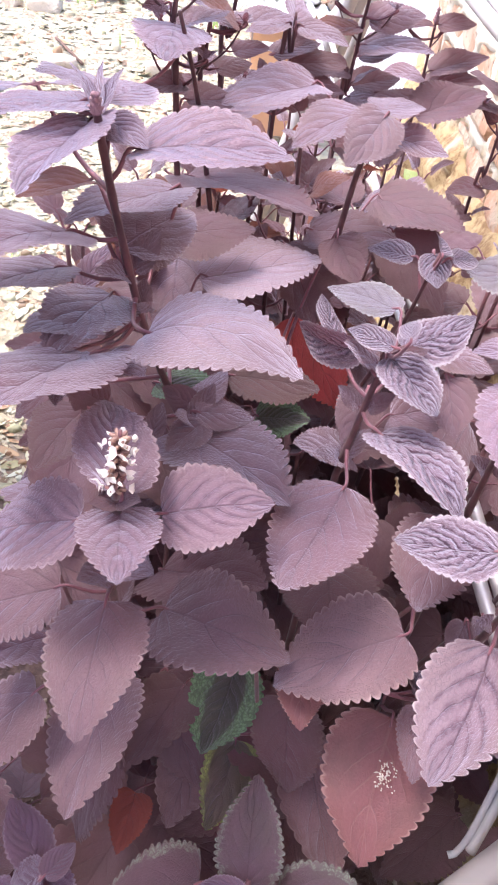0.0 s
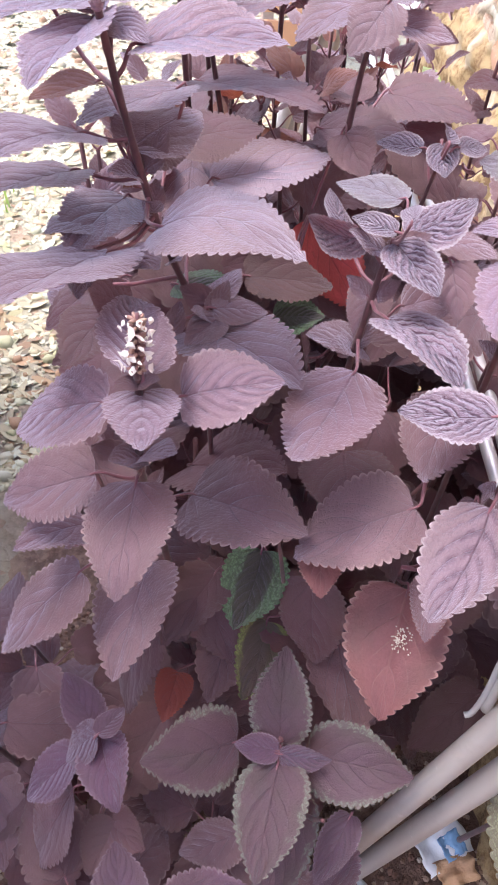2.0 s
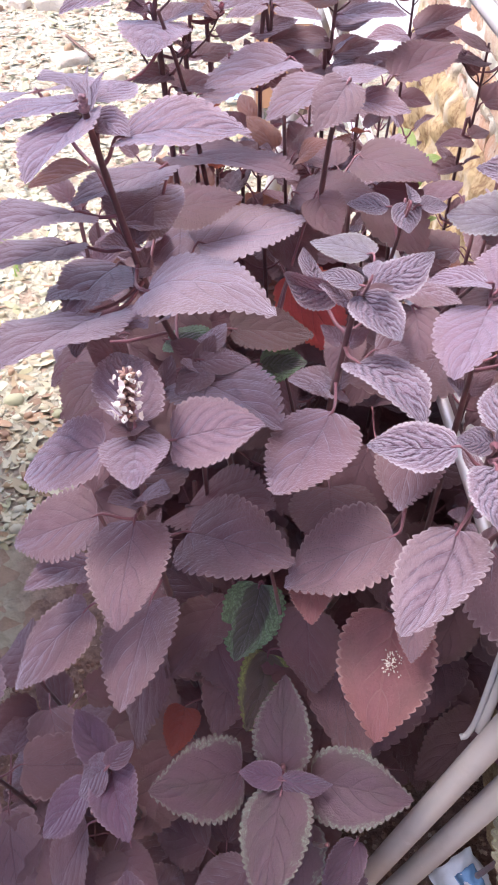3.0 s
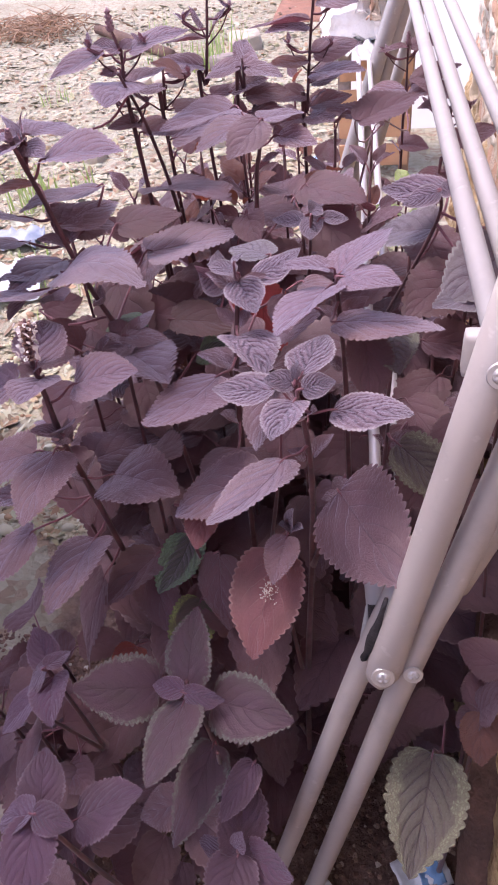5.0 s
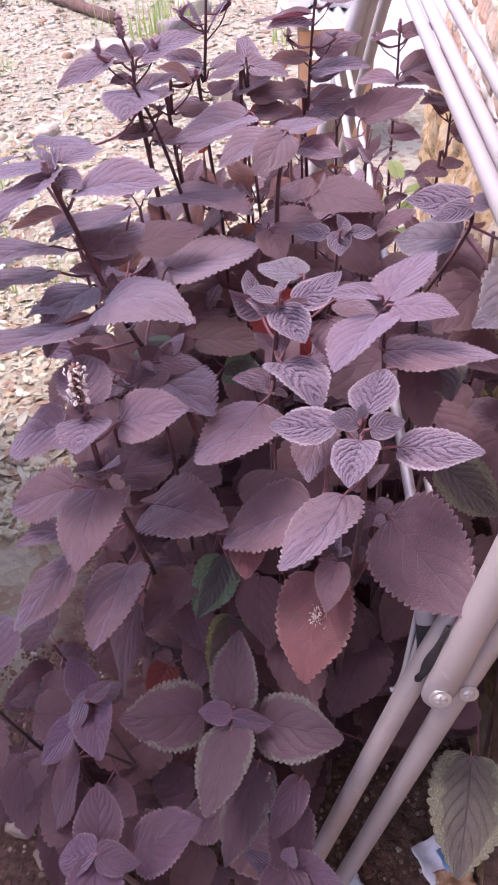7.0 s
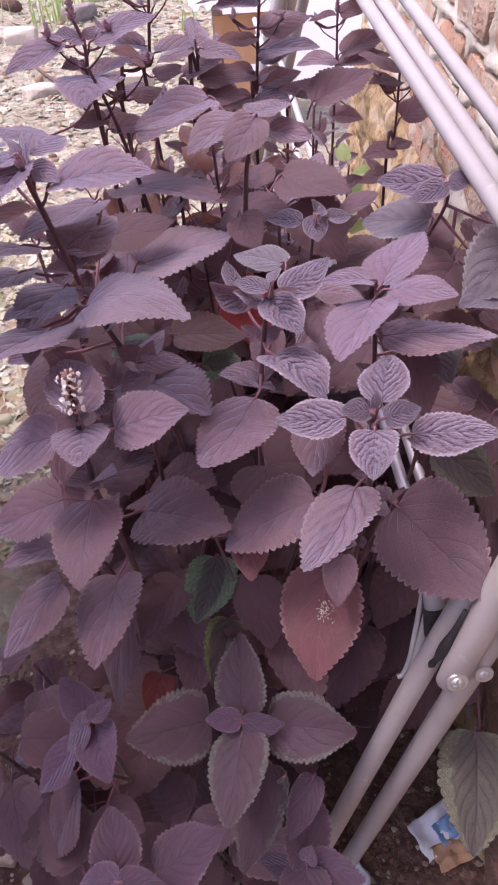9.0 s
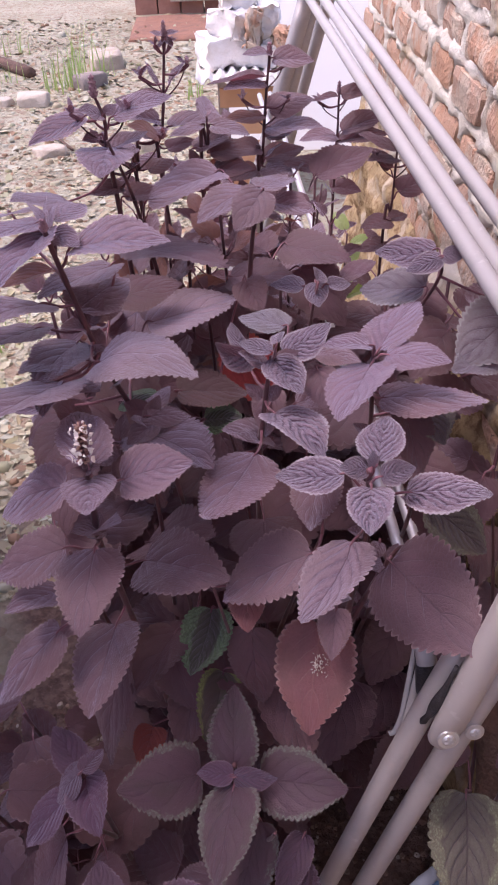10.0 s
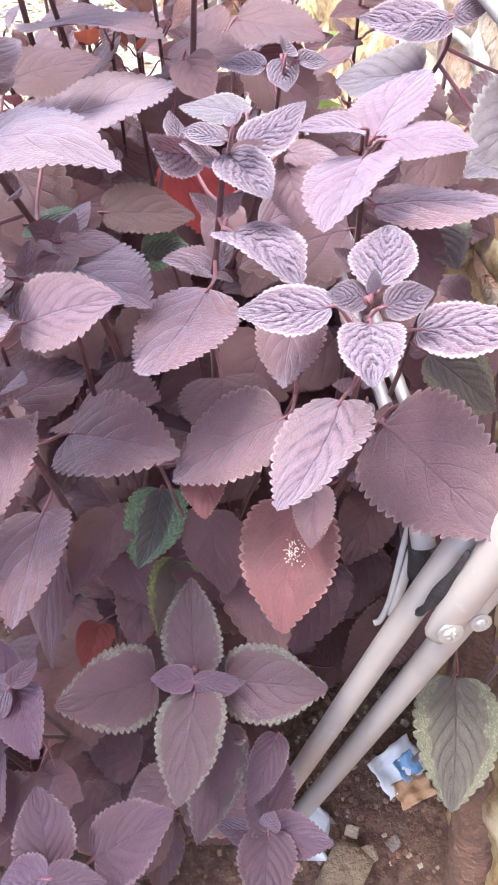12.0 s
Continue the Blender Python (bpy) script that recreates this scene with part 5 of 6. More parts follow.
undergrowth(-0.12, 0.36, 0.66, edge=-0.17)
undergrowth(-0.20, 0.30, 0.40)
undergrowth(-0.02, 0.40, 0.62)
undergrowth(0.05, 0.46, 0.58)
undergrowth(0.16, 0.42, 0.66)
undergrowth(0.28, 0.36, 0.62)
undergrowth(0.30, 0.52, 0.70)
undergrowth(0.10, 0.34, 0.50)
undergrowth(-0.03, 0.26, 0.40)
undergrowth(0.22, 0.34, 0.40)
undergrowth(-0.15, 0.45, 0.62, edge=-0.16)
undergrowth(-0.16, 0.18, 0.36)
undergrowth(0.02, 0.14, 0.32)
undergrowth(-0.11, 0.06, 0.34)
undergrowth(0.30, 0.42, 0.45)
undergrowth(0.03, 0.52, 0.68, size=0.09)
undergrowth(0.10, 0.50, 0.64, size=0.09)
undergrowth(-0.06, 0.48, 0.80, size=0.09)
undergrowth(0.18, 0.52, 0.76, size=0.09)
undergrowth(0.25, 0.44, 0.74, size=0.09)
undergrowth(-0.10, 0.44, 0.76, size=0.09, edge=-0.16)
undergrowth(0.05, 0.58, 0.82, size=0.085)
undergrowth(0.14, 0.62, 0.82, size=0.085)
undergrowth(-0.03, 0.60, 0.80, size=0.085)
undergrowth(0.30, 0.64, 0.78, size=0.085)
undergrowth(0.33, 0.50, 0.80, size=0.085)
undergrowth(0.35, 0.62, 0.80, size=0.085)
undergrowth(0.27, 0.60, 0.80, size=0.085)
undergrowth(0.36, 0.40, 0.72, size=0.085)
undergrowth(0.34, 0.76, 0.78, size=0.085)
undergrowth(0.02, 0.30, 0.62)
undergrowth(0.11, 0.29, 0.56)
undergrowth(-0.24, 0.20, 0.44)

# ---- far things in the yard ----
crate = thing("wooden_crate", (0.2, 3.2, 0), "small slatted wooden crate under a corrugated sheet", "crate")
for x in (0.09, 0.36):
    for y in (3.1, 3.4):
        part("post", box(x, y, 0, 0.045, 0.04, 0.5, 0.004), GREY_WOOD if x < 0.2 else WOOD, crate, smooth=False)
for z, h in ((0.05, 0.09), (0.17, 0.09), (0.29, 0.075), (0.40, 0.075)):
    part("slat", box(0.225, 3.07, z, 0.30, 0.018, h, 0.003), BOARD, crate, "orange-brown board", smooth=False)
    part("slat", box(0.08, 3.25, z, 0.018, 0.30, h, 0.003), BOARD, crate, smooth=False)


def corrugated(x0, x1, y0, y1, z, thick=0.004, waves=9):
    bm, top, low = bmesh.new(), [], []
    cols = waves * 8
    for j in range(2):
        for i in range(cols + 1):
            x = x0 + (x1 - x0) * i / cols
            y = (y0, y1)[j]
            h = z + 0.012 * math.cos(2 * math.pi * waves * i / cols) - 0.03 * (y - y0)
            top.append(bm.verts.new((x, y, h)))
            low.append(bm.verts.new((x, y, h - thick)))
    w = cols + 1
    for i in range(cols):
        bm.faces.new((top[i], top[i + 1], top[w + i + 1], top[w + i]))
        bm.faces.new((low[i + 1], low[i], low[w + i], low[w + i + 1]))
        bm.faces.new((top[i + 1], top[i], low[i], low[i + 1]))
        bm.faces.new((top[w + i], top[w + i + 1], low[w + i + 1], low[w + i]))
    return bm


def leaned(bm, y, tilt):
    """Tips a board back about its foot."""
    bmesh.ops.transform(bm, matrix=Matrix.Translation((0, y, 0)) @ Matrix.Rotation(tilt, 4, "X"), verts=bm.verts)
    return bm


tagged(part("roof_sheet", corrugated(-0.02, 0.44, 2.98, 3.5, 0.525), PLASTER), "white corrugated sheet lying on the crate", "roof sheet")
for k, (x, y, z, sx, sy, sz, turn, mat) in enumerate(((0.10, 3.3, 0.525, 0.2, 0.22, 0.11, 0.3, PLASTER), (0.28, 3.3, 0.525, 0.2, 0.2, 0.09, -0.5, PLASTER), (0.15, 3.3, 0.63, 0.17, 0.16, 0.1, 0.9, PLASTER), (0.27, 3.31, 0.61, 0.12, 0.14, 0.13, 0.2, PLASTER), (0.17, 3.32, 0.725, 0.1, 0.13, 0.09, 1.9, PLASTER), (0.35, 3.2, 0.525, 0.06, 0.1, 0.14, 0.4, BRICK), (0.23, 3.18, 0.605, 0.05, 0.09, 0.13, -0.4, BRICK))):
    tagged(part("rubble", box(x, y, z, sx, sy, sz, 0.012, turn, 0.03, 3, k + 2), mat), "lump of broken white plaster piled on the sheet" if mat is PLASTER else "broken red brick among the plaster", "rubble", "rubble on the crate")
tagged(part("white_board", leaned(box(0.52, 0, 0.0, 0.86, 0.03, 1.6, 0.006), 3.75, -0.3), WHITEWASH, smooth=False), "large white painted board standing at the end of the wall", "board")
shed = thing("red_shed", (-0.2, 8.6, 0), "low shed of red-brown boards at the far side of the yard", "shed")
for k in range(5):
    part("plank", box(-0.65 + 0.24 * k, 8.6, -0.03, 0.225, 0.36 + 0.02 * (k % 3), 1.17, 0.008), RED_EARTH, shed, smooth=False)
part("sill_board", box(-0.08, 8.37, 0.12, 0.62, 0.12, 0.12, 0.006), STONE, shed, "pale weathered sill board", smooth=False)
tagged(part("earth_mound", stone(-0.25, 7.6, -0.04, 0.95, 1.3, 0.07, 40), EARTH), "low mound of red earth before the shed", "earth mound")

# loose stones and a fallen stick in the yard
for k, (x, y, sx, sy, sz, mat, label) in enumerate((
        (-1.14, 4.86, 0.2, 0.13, 0.1, STONE, "pale broken brick lying in the litter"), (-0.84, 5.35, 0.23, 0.14, 0.12, DARK_STONE, "dark stone lying in the litter"),
        (-0.80, 6.0, 0.34, 0.25, 0.14, STONE, "pale rounded stone in the litter"), (-1.35, 4.9, 0.12, 0.1, 0.06, STONE, "small pale stone in the dry litter"), (-0.86, 3.85, 0.17, 0.13, 0.05, STONE, "small pale stone in the dry litter"),
        (-1.2, 3.4, 0.12, 0.09, 0.06, STONE, "small pale stone in the dry litter"), (-0.6, 3.6, 0.09, 0.07, 0.05, STONE, "small pale stone in the dry litter"), (-0.35, 3.9, 0.16, 0.12, 0.08, STONE, "pale stone near the crate"),
        (0.222, 0.068, 0.075, 0.055, 0.045, OCHRE_STONE, "ochre rough stone in the soil by the metal legs"), (0.262, 0.09, 0.022, 0.02, 0.015, STONE, "small stone in the soil"), (0.245, 0.12, 0.018, 0.015, 0.012, STONE, "small stone in the soil"),
        (0.30, 0.10, 0.02, 0.016, 0.012, DARK_STONE, "small dark stone in the soil"), (-0.33, 0.22, 0.05, 0.04, 0.03, STONE, "pale stone at the bed's edge"), (-0.28, 0.17, 0.03, 0.03, 0.02, STONE, "pale stone at the bed's edge"))):
    tagged(part("stone", stone(x, y, ground_height(x, y) - 0.15 * sz, sx, sy, sz, k + 11, k * 0.9), mat), label, "stone", "loose stones")
tagged(part("stick", tube(curve_through([(-2.3, 6.9, 0.05), (-1.82, 6.3, 0.05), (-1.33, 5.75, 0.02)], 6), [0.042 + 0.014 * noise.noise(Vector((k * 0.8, 4, 0))) for k in range(13)], 9), BARK), "fallen dark branch lying on the litter", "stick")
tagged(part("stick", tube(curve_through([(-0.95, 4.25, 0.02), (-0.85, 4.05, 0.025), (-0.74, 3.85, 0.02)], 5), 0.008, 6), BARK), "thin dry twig lying on the litter", "stick")


def grass_tuft(x, y, height, blades, seed):
    r = random.Random(seed)
    tuft = thing("grass_tuft", (x, y, 0), "thin tuft of light green grass", "grass", "grass tufts", "stuff")
    bm = bmesh.new()
    for _ in range(blades):
        a, lean, h = r.uniform(0, 6.28), r.uniform(0.05, 0.45), height * r.uniform(0.5, 1.0)
        foot = Vector((x + r.gauss(0, 0.07), y + r.gauss(0, 0.07), -0.01))
        side = Vector((-math.sin(a), math.cos(a), 0)) * r.uniform(0.003, 0.007)
        rows = []
        for k in range(5):
            t = k / 4
            mid = foot + Vector((math.cos(a) * lean * h * t * t, math.sin(a) * lean * h * t * t, h * t * (1 - 0.25 * lean * t)))
            rows.append((bm.verts.new(mid - side * (1 - t)), bm.verts.new(mid + Vector((0, 0, 0.002)) ), bm.verts.new(mid + side * (1 - t))))
        for p, q in zip(rows, rows[1:]):
            bm.faces.new((p[0], p[1], q[1], q[0]))
            bm.faces.new((p[1], p[2], q[2], q[1]))
    part("blades", bm, LEAF["weed"], tuft)


for k, (x, y, h, n) in enumerate(((-0.98, 5.30, 0.32, 22), (-0.95, 5.55, 0.46, 26), (-0.87, 5.65, 0.4, 18), (-1.05, 5.36, 0.24, 16), (-1.62, 6.6, 0.3, 10), (-1.55, 5.6, 0.18, 10), (-1.28, 2.75, 0.26, 22), (-1.15, 2.95, 0.2, 14), (-1.36, 2.95, 0.24, 16), (-1.1, 2.2, 0.12, 10), (-0.72, 1.95, 0.14, 12), (-0.8, 1.86, 0.12, 10), (-0.55, 4.4, 0.12, 8), (-0.1, 5.0, 0.18, 12), (-1.9, 4.6, 0.2, 14))):
    grass_tuft(x, y, h, n, k)


def scatter_litter():
    """Dry curled leaves, crumbs and pebbles too many to count, in one mesh."""
    r = random.Random(5)
    verts, faces = [], []

    def dry_leaf(x, y, z, size):
        """A pointed blade folded along its midrib, its rims curled up."""
        a, lean, roll = r.uniform(0, 6.28), r.uniform(-0.35, 0.35), r.uniform(-0.4, 0.4)
        wide, curl, fold = r.uniform(0.22, 0.5), r.uniform(-0.35, 0.7), r.uniform(-0.1, 0.45)
        n = len(verts)
        for u in (0.0, 0.25, 0.55, 0.85, 1.0):
            half = wide * math.sin(math.pi * min(0.98, 0.06 + 0.9 * u)) ** 0.8
            for v in (-1, 0, 1):
                px, py = (u - 0.5) * size * 2, v * half * size * r.uniform(0.75, 1.15)
                h = size * (curl * (2 * u - 1) ** 2 * 0.5 + fold * abs(v) * half) + lean * px + roll * py
                verts.append((x + px * math.cos(a) - py * math.sin(a), y + px * math.sin(a) + py * math.cos(a), z + max(-0.002, h)))
        for j in range(4):
            for i in range(2):
                k = n + 3 * j + i
                faces.append((k, k + 1, k + 4, k + 3))

    def crumb(x, y, z, size):
        n, sides = len(verts), r.choice((5, 6, 7))
        reach = [r.uniform(0.6, 1.2) for _ in range(sides)]
        tall = size * r.uniform(0.25, 0.9)
        for level, shrink in ((-0.004, 1.0), (tall * 0.6, 0.95), (tall, 0.5)):
            for k in range(sides):
                b = 2 * math.pi * k / sides
                verts.append((x + size * shrink * reach[k] * math.cos(b), y + size * shrink * reach[k] * 0.8 * math.sin(b), z + level * r.uniform(0.8, 1.1)))
        for ring in (0, sides):
            faces.extend((n + ring + k, n + ring + (k + 1) % sides, n + ring + sides + (k + 1) % sides, n + ring + sides + k) for k in range(sides))
        faces.append(tuple(range(n + 2 * sides, n + 3 * sides)))

    for _ in range(17000):
        y = 0.8 + 7.5 * r.random() ** 1.7
        x = r.uniform(-0.5 - 0.42 * y, 0.25 + 0.03 * y)
        if y < 1.6 and x > -0.25:
            continue
        z = ground_height(x, y) + 0.002
        size = (0.005 + 0.020 * r.random() ** 2.2) * (1 + 0.13 * y)
        if r.random() < 0.7:
            dry_leaf(x, y, z, size * 1.15)
        else:
            crumb(x, y, z, size * 0.6 * (2.0 if r.random() < 0.04 else 1))
    mesh = bpy.data.meshes.new("leaf_litter")
    mesh.from_pydata(verts, [], faces)
    tagged(link("leaf_litter", mesh, CHIPS), "pale dry leaf litter, crumbs and pebbles covering the yard", "litter", kind="stuff")


scatter_litter()


def brush_heap(x, y, wide, count, seed):
    """A low heap of dry brown stalks."""
    r = random.Random(seed)
    bm = bmesh.new()
    for _ in range(count):
        a, tilt, long = r.uniform(0, 6.28), r.uniform(-0.1, 0.5), r.uniform(0.15, 0.4)
        at = Vector((x + r.gauss(0, wide), y + r.gauss(0, wide), 0.02 + 0.10 * r.random()))
        way = Vector((math.cos(a), math.sin(a), tilt)) * long
        tube([at - way * 0.4, at + Vector((0, 0, 0.02)), at + way * 0.6], [0.006, 0.005, 0.003], 4, bm)
    return tagged(part("brush_heap", bm, mottled("dry_stalk", (0.30, 0.17, 0.10), (0.42, 0.28, 0.18), 20.0)), "heap of dry brown stalks on the litter", "brush", kind="stuff")


brush_heap(-2.97, 7.00, 0.28, 260, 31)

def scatter_soil():
    """Crumbs of soil and grit in the planted strip."""
    r = random.Random(6)
    mesh = bpy.data.meshes.new("soil_crumbs")
    verts, faces = [], []
    for _ in range(7000):
        x, y = r.uniform(-0.5, 0.39), r.uniform(-0.2, 0.55)
        s = r.uniform(0.002, 0.006) * (1.8 if r.random() < 0.05 else 1)
        z = ground_height(x, y)
        n = len(verts)
        for k in range(12):
            a, high = k % 6 * math.pi / 3 + r.uniform(-0.25, 0.25), k // 6
            wide = s * r.uniform(0.7, 1.15) * (0.6 if high else 1.0)
            verts.append((x + wide * math.cos(a), y + wide * math.sin(a), z + s * (high * r.uniform(0.5, 0.9) - 0.1)))
        faces += [(n + k, n + (k + 1) % 6, n + 6 + (k + 1) % 6, n + 6 + k) for k in range(6)] + [tuple(range(n + 6, n + 12))]
    mesh.from_pydata(verts, [], faces)
    tagged(link("soil_crumbs", mesh, GRIT, smooth=False), "loose crumbs of reddish soil and grit", "soil", kind="stuff")


scatter_soil()


STRAW = mottled("straw_petal", (0.60, 0.50, 0.42), (0.72, 0.64, 0.58), 90.0, 0.7)
# ---- small things near the legs ----
def crumpled(x, y, z, sx, sy, turn, seed, lift=0.012, tilt=0.0):
    """A thin creased sheet with some thickness."""
    bm = bmesh.new()
    bmesh.ops.create_grid(bm, x_segments=12, y_segments=10, size=0.5)
    for v in bm.verts:
        p = v.co.copy()
        v.co.z = lift / max(sx, sy) * (noise.noise(p * 3 + Vector((seed, 0, 0))) + abs(noise.noise(p * 5 + Vector((0, seed, 0)))))
        v.co.x += 0.05 * noise.noise(p * 4 + Vector((0, 0, seed)))
        v.co.y += 0.05 * noise.noise(p * 4 + Vector((seed, seed, 0)))
    bmesh.ops.solidify(bm, geom=bm.faces[:], thickness=0.008)
    bmesh.ops.transform(bm, matrix=Matrix.Translation((x, y, z)) @ Matrix.Rotation(turn, 4, "Z") @ Matrix.Rotation(tilt, 4, "X") @ Matrix.Diagonal((sx, sy, max(sx, sy), 1)), verts=bm.verts)
    return bm


packet = thing("paper_packet", (0.33, 0.19, 0.0), "torn white and blue paper packet lying on the soil", "packet")
part("wrapper", crumpled(0.325, 0.192, 0.026, 0.075, 0.055, 0.5, 2, tilt=0.3), PAPER, packet)
part("print_patch", crumpled(0.338, 0.190, 0.0305, 0.034, 0.032, 0.5, 2, 0.006, tilt=0.3), PAPER_BLUE, packet, "pale blue printed patch")
tagged(part("card_scrap", crumpled(0.340, 0.160, 0.024, 0.055, 0.035, 0.3, 4), CARD), "brown scrap of cardboard on the soil", "cardboard")
tagged(part("foot_wrap", crumpled(0.185, 0.128, 0.03, 0.06, 0.06, 0.8, 9, 0.03, tilt=0.7), PAPER), "torn pale plastic bag round the foot of the metal leg", "plastic bag")
tagged(part("log", tube(curve_through([(0.375, 0.02, 0.0), (0.378, 0.10, 0.16), (0.385, 0.26, 0.38), (0.392, 0.36, 0.52)], 8), [0.03 + 0.006 * noise.noise(Vector((k * 0.9, 0, 0))) for k in range(25)], 14), BARK), "rough brown log leaning at the wall foot", "log")


tagged(part("plastic_scrap", crumpled(-0.02, 3.28, 0.02, 0.09, 0.06, 0.4, 6), PAPER_BLUE), "small blue plastic scrap by the crate", "plastic scrap")


def flecks(at, along, up, count, spread, seed, material, name, label, category):
    """Dry crumbs lying together on a leaf."""
    r = random.Random(seed)
    along, up = Vector(along).normalized(), Vector(up).normalized()
    side = along.cross(up)
    bm = bmesh.new()
    for _ in range(count):
        p = Vector(at) + along * r.gauss(0, spread) + side * r.gauss(0, spread * 0.8)
        got = bmesh.ops.create_icosphere(bm, subdivisions=1, radius=1)["verts"]
        size = Matrix.Diagonal((r.uniform(0.0004, 0.0012) * (1.7 if r.random() < 0.15 else 1), r.uniform(0.0003, 0.0007), 0.0005, 1))
        turn = Matrix((side, along, up)).transposed().to_4x4() @ Matrix.Rotation(r.uniform(0, 3), 4, "Z")
        bmesh.ops.transform(bm, matrix=Matrix.Translation(p) @ turn @ size, verts=got)
    return tagged(part(name, bm, material), label, category, kind="stuff")


flecks((0.1418, 0.1875, 0.6480), (-0.01, -0.077, -0.069), (0.2, -0.6, 0.7), 70, 0.0048, 3, STRAW, "fallen_petals", "dry straw-coloured petals fallen on a salmon leaf", "petals")
flecks((-0.117, 0.25, 0.7285), (-0.041, -0.074, 0.05), (0.1, 0.45, 0.9), 6, 0.0035, 8, PETAL, "fallen_petals", "few white petals fallen on a purple leaf", "petals")

# ---- buds at the tips of the spires ----
def bud_head(owner, foot, height, radius):
    rows = [foot + Vector((0, 0, height * k / 8)) for k in range(9)]
    head = part("flower_bud", tube(rows, [radius * w for w in (0.5, 1.0, 0.62, 0.95, 0.55, 0.8, 0.45, 0.55, 0.15)], 10), BUD, owner, "dark red pointed flower bud")
    for k in range(4):
        for way in range(4):
            a = way * math.pi / 2 + k * 0.8
            out = Vector((math.cos(a), math.sin(a), 0.9)).normalized()
            at = foot + Vector((0, 0, height * (0.08 + 0.22 * k)))
            part("bract", tube([at, at + out * radius * 0.9, at + out * radius * (1.7 - 0.25 * k)], [radius * 0.25, radius * 0.34, radius * 0.06], 6), BUD, head)


BUD = mottled("bud_red", (0.22, 0.11, 0.14), (0.32, 0.20, 0.23), 60.0, 0.6, 0.4)
for owner, height, radius in ((spire_a, 0.022, 0.0044), (spire_c, 0.018, 0.0036), (spire_e, 0.016, 0.004), (spire_f, 0.02, 0.004), (tall_plant, 0.010, 0.003)):
    bud_head(owner, max(stems[owner.name], key=lambda p: p.z) - Vector((0, 0, 0.003)), height, radius)

tagged(part("plastic_bag", crumpled(-1.06, 2.02, 0.03, 0.2, 0.34, 0.3, 12, 0.05), PAPER), "crumpled pale plastic bag lying on the litter", "plastic bag")
tagged(part("plastic_sheet", crumpled(-1.2, 2.36, 0.03, 0.2, 0.16, 0.1, 14, 0.05), BLUE_SHEET), "crumpled grey-blue plastic sheet on the litter", "plastic sheet")


# ---- small leaves in the joints of the nearer stems ----
def joint_leaves(owner, heights, size):
    for z in heights:
        foot = min(stems[owner.name], key=lambda p: abs(p.z - z))
        turn = grower.uniform(0, 3)
        for way in (0, math.pi):
            out = Vector((math.cos(turn + way), math.sin(turn + way), grower.uniform(0.5, 1.1))).normalized()
            long = size * grower.uniform(0.7, 1.2)
            leaf(owner, "plain", foot + out * 0.004, foot + out * (0.004 + long), grower.uniform(-20, 20), long * 0.6, "far")


joint_leaves(tall_plant, (0.76, 0.80, 0.84, 0.88, 0.91), 0.026)
joint_leaves(silver_plant, (0.72, 0.78, 0.83, 0.87), 0.024)
joint_leaves(cluster_plant, (0.66, 0.72, 0.78, 0.83), 0.022)
joint_leaves(pink_plant, (0.72, 0.79, 0.85), 0.022)
joint_leaves(flower_plant, (0.70, 0.76, 0.81), 0.022)

# ---- forked shoots on the spires, each ending in a tuft of tiny leaves ----
def forked_shoots(owner, z, length, turn, rise=1.1, ways=(-1, 1)):
    foot = min(stems[owner.name], key=lambda p: abs(p.z - z))
    for way in ways:
        out = Vector((math.cos(turn) * way, math.sin(turn) * way, rise)).normalized()
        long = length * grower.uniform(0.8, 1.15)
        tip = foot + out * long
        middle = foot + out * long * 0.5 + Vector((out.x, out.y, -0.3)) * long * 0.12
        part("branch", tube(curve_through([foot, middle, tip], 3), [0.0011, 0.0011, 0.001, 0.001, 0.0009, 0.0008, 0.0007], 6), STEM, owner)
        for k in range(4):
            a = k * math.pi / 2 + grower.uniform(-0.3, 0.3)
            spray = Vector((math.cos(a), math.sin(a), grower.uniform(0.5, 1.3))).normalized()
            size = grower.uniform(0.008, 0.018)
            leaf(owner, "pleat", tip + spray * 0.001, tip + spray * size, grower.uniform(-30, 30), size * 0.36, "far")


forked_shoots(spire_c, 0.976, 0.050, 0.0, 1.25, (1,))
forked_shoots(spire_c, 0.980, 0.032, 0.3, 0.8, (-1,))
forked_shoots(spire_c, 1.022, 0.018, 0.5)
forked_shoots(spire_e, 0.976, 0.045, 0.3, 1.1, (1,))
forked_shoots(spire_e, 0.935, 0.045, -0.4)
forked_shoots(spire_a, 0.985, 0.040, 0.3)
forked_shoots(spire_a, 0.925, 0.045, -0.5)
forked_shoots(spire_b, 0.915, 0.050, 0.2)
forked_shoots(spire_d, 0.890, 0.045, 0.4)
forked_shoots(spire_f, 0.865, 0.045, 0.2, 0.9, (-1,))
forked_shoots(spire_f, 0.880, 0.032, 0.5, 1.3, (1,))
forked_shoots(spire_g, 0.840, 0.045, 0.2)

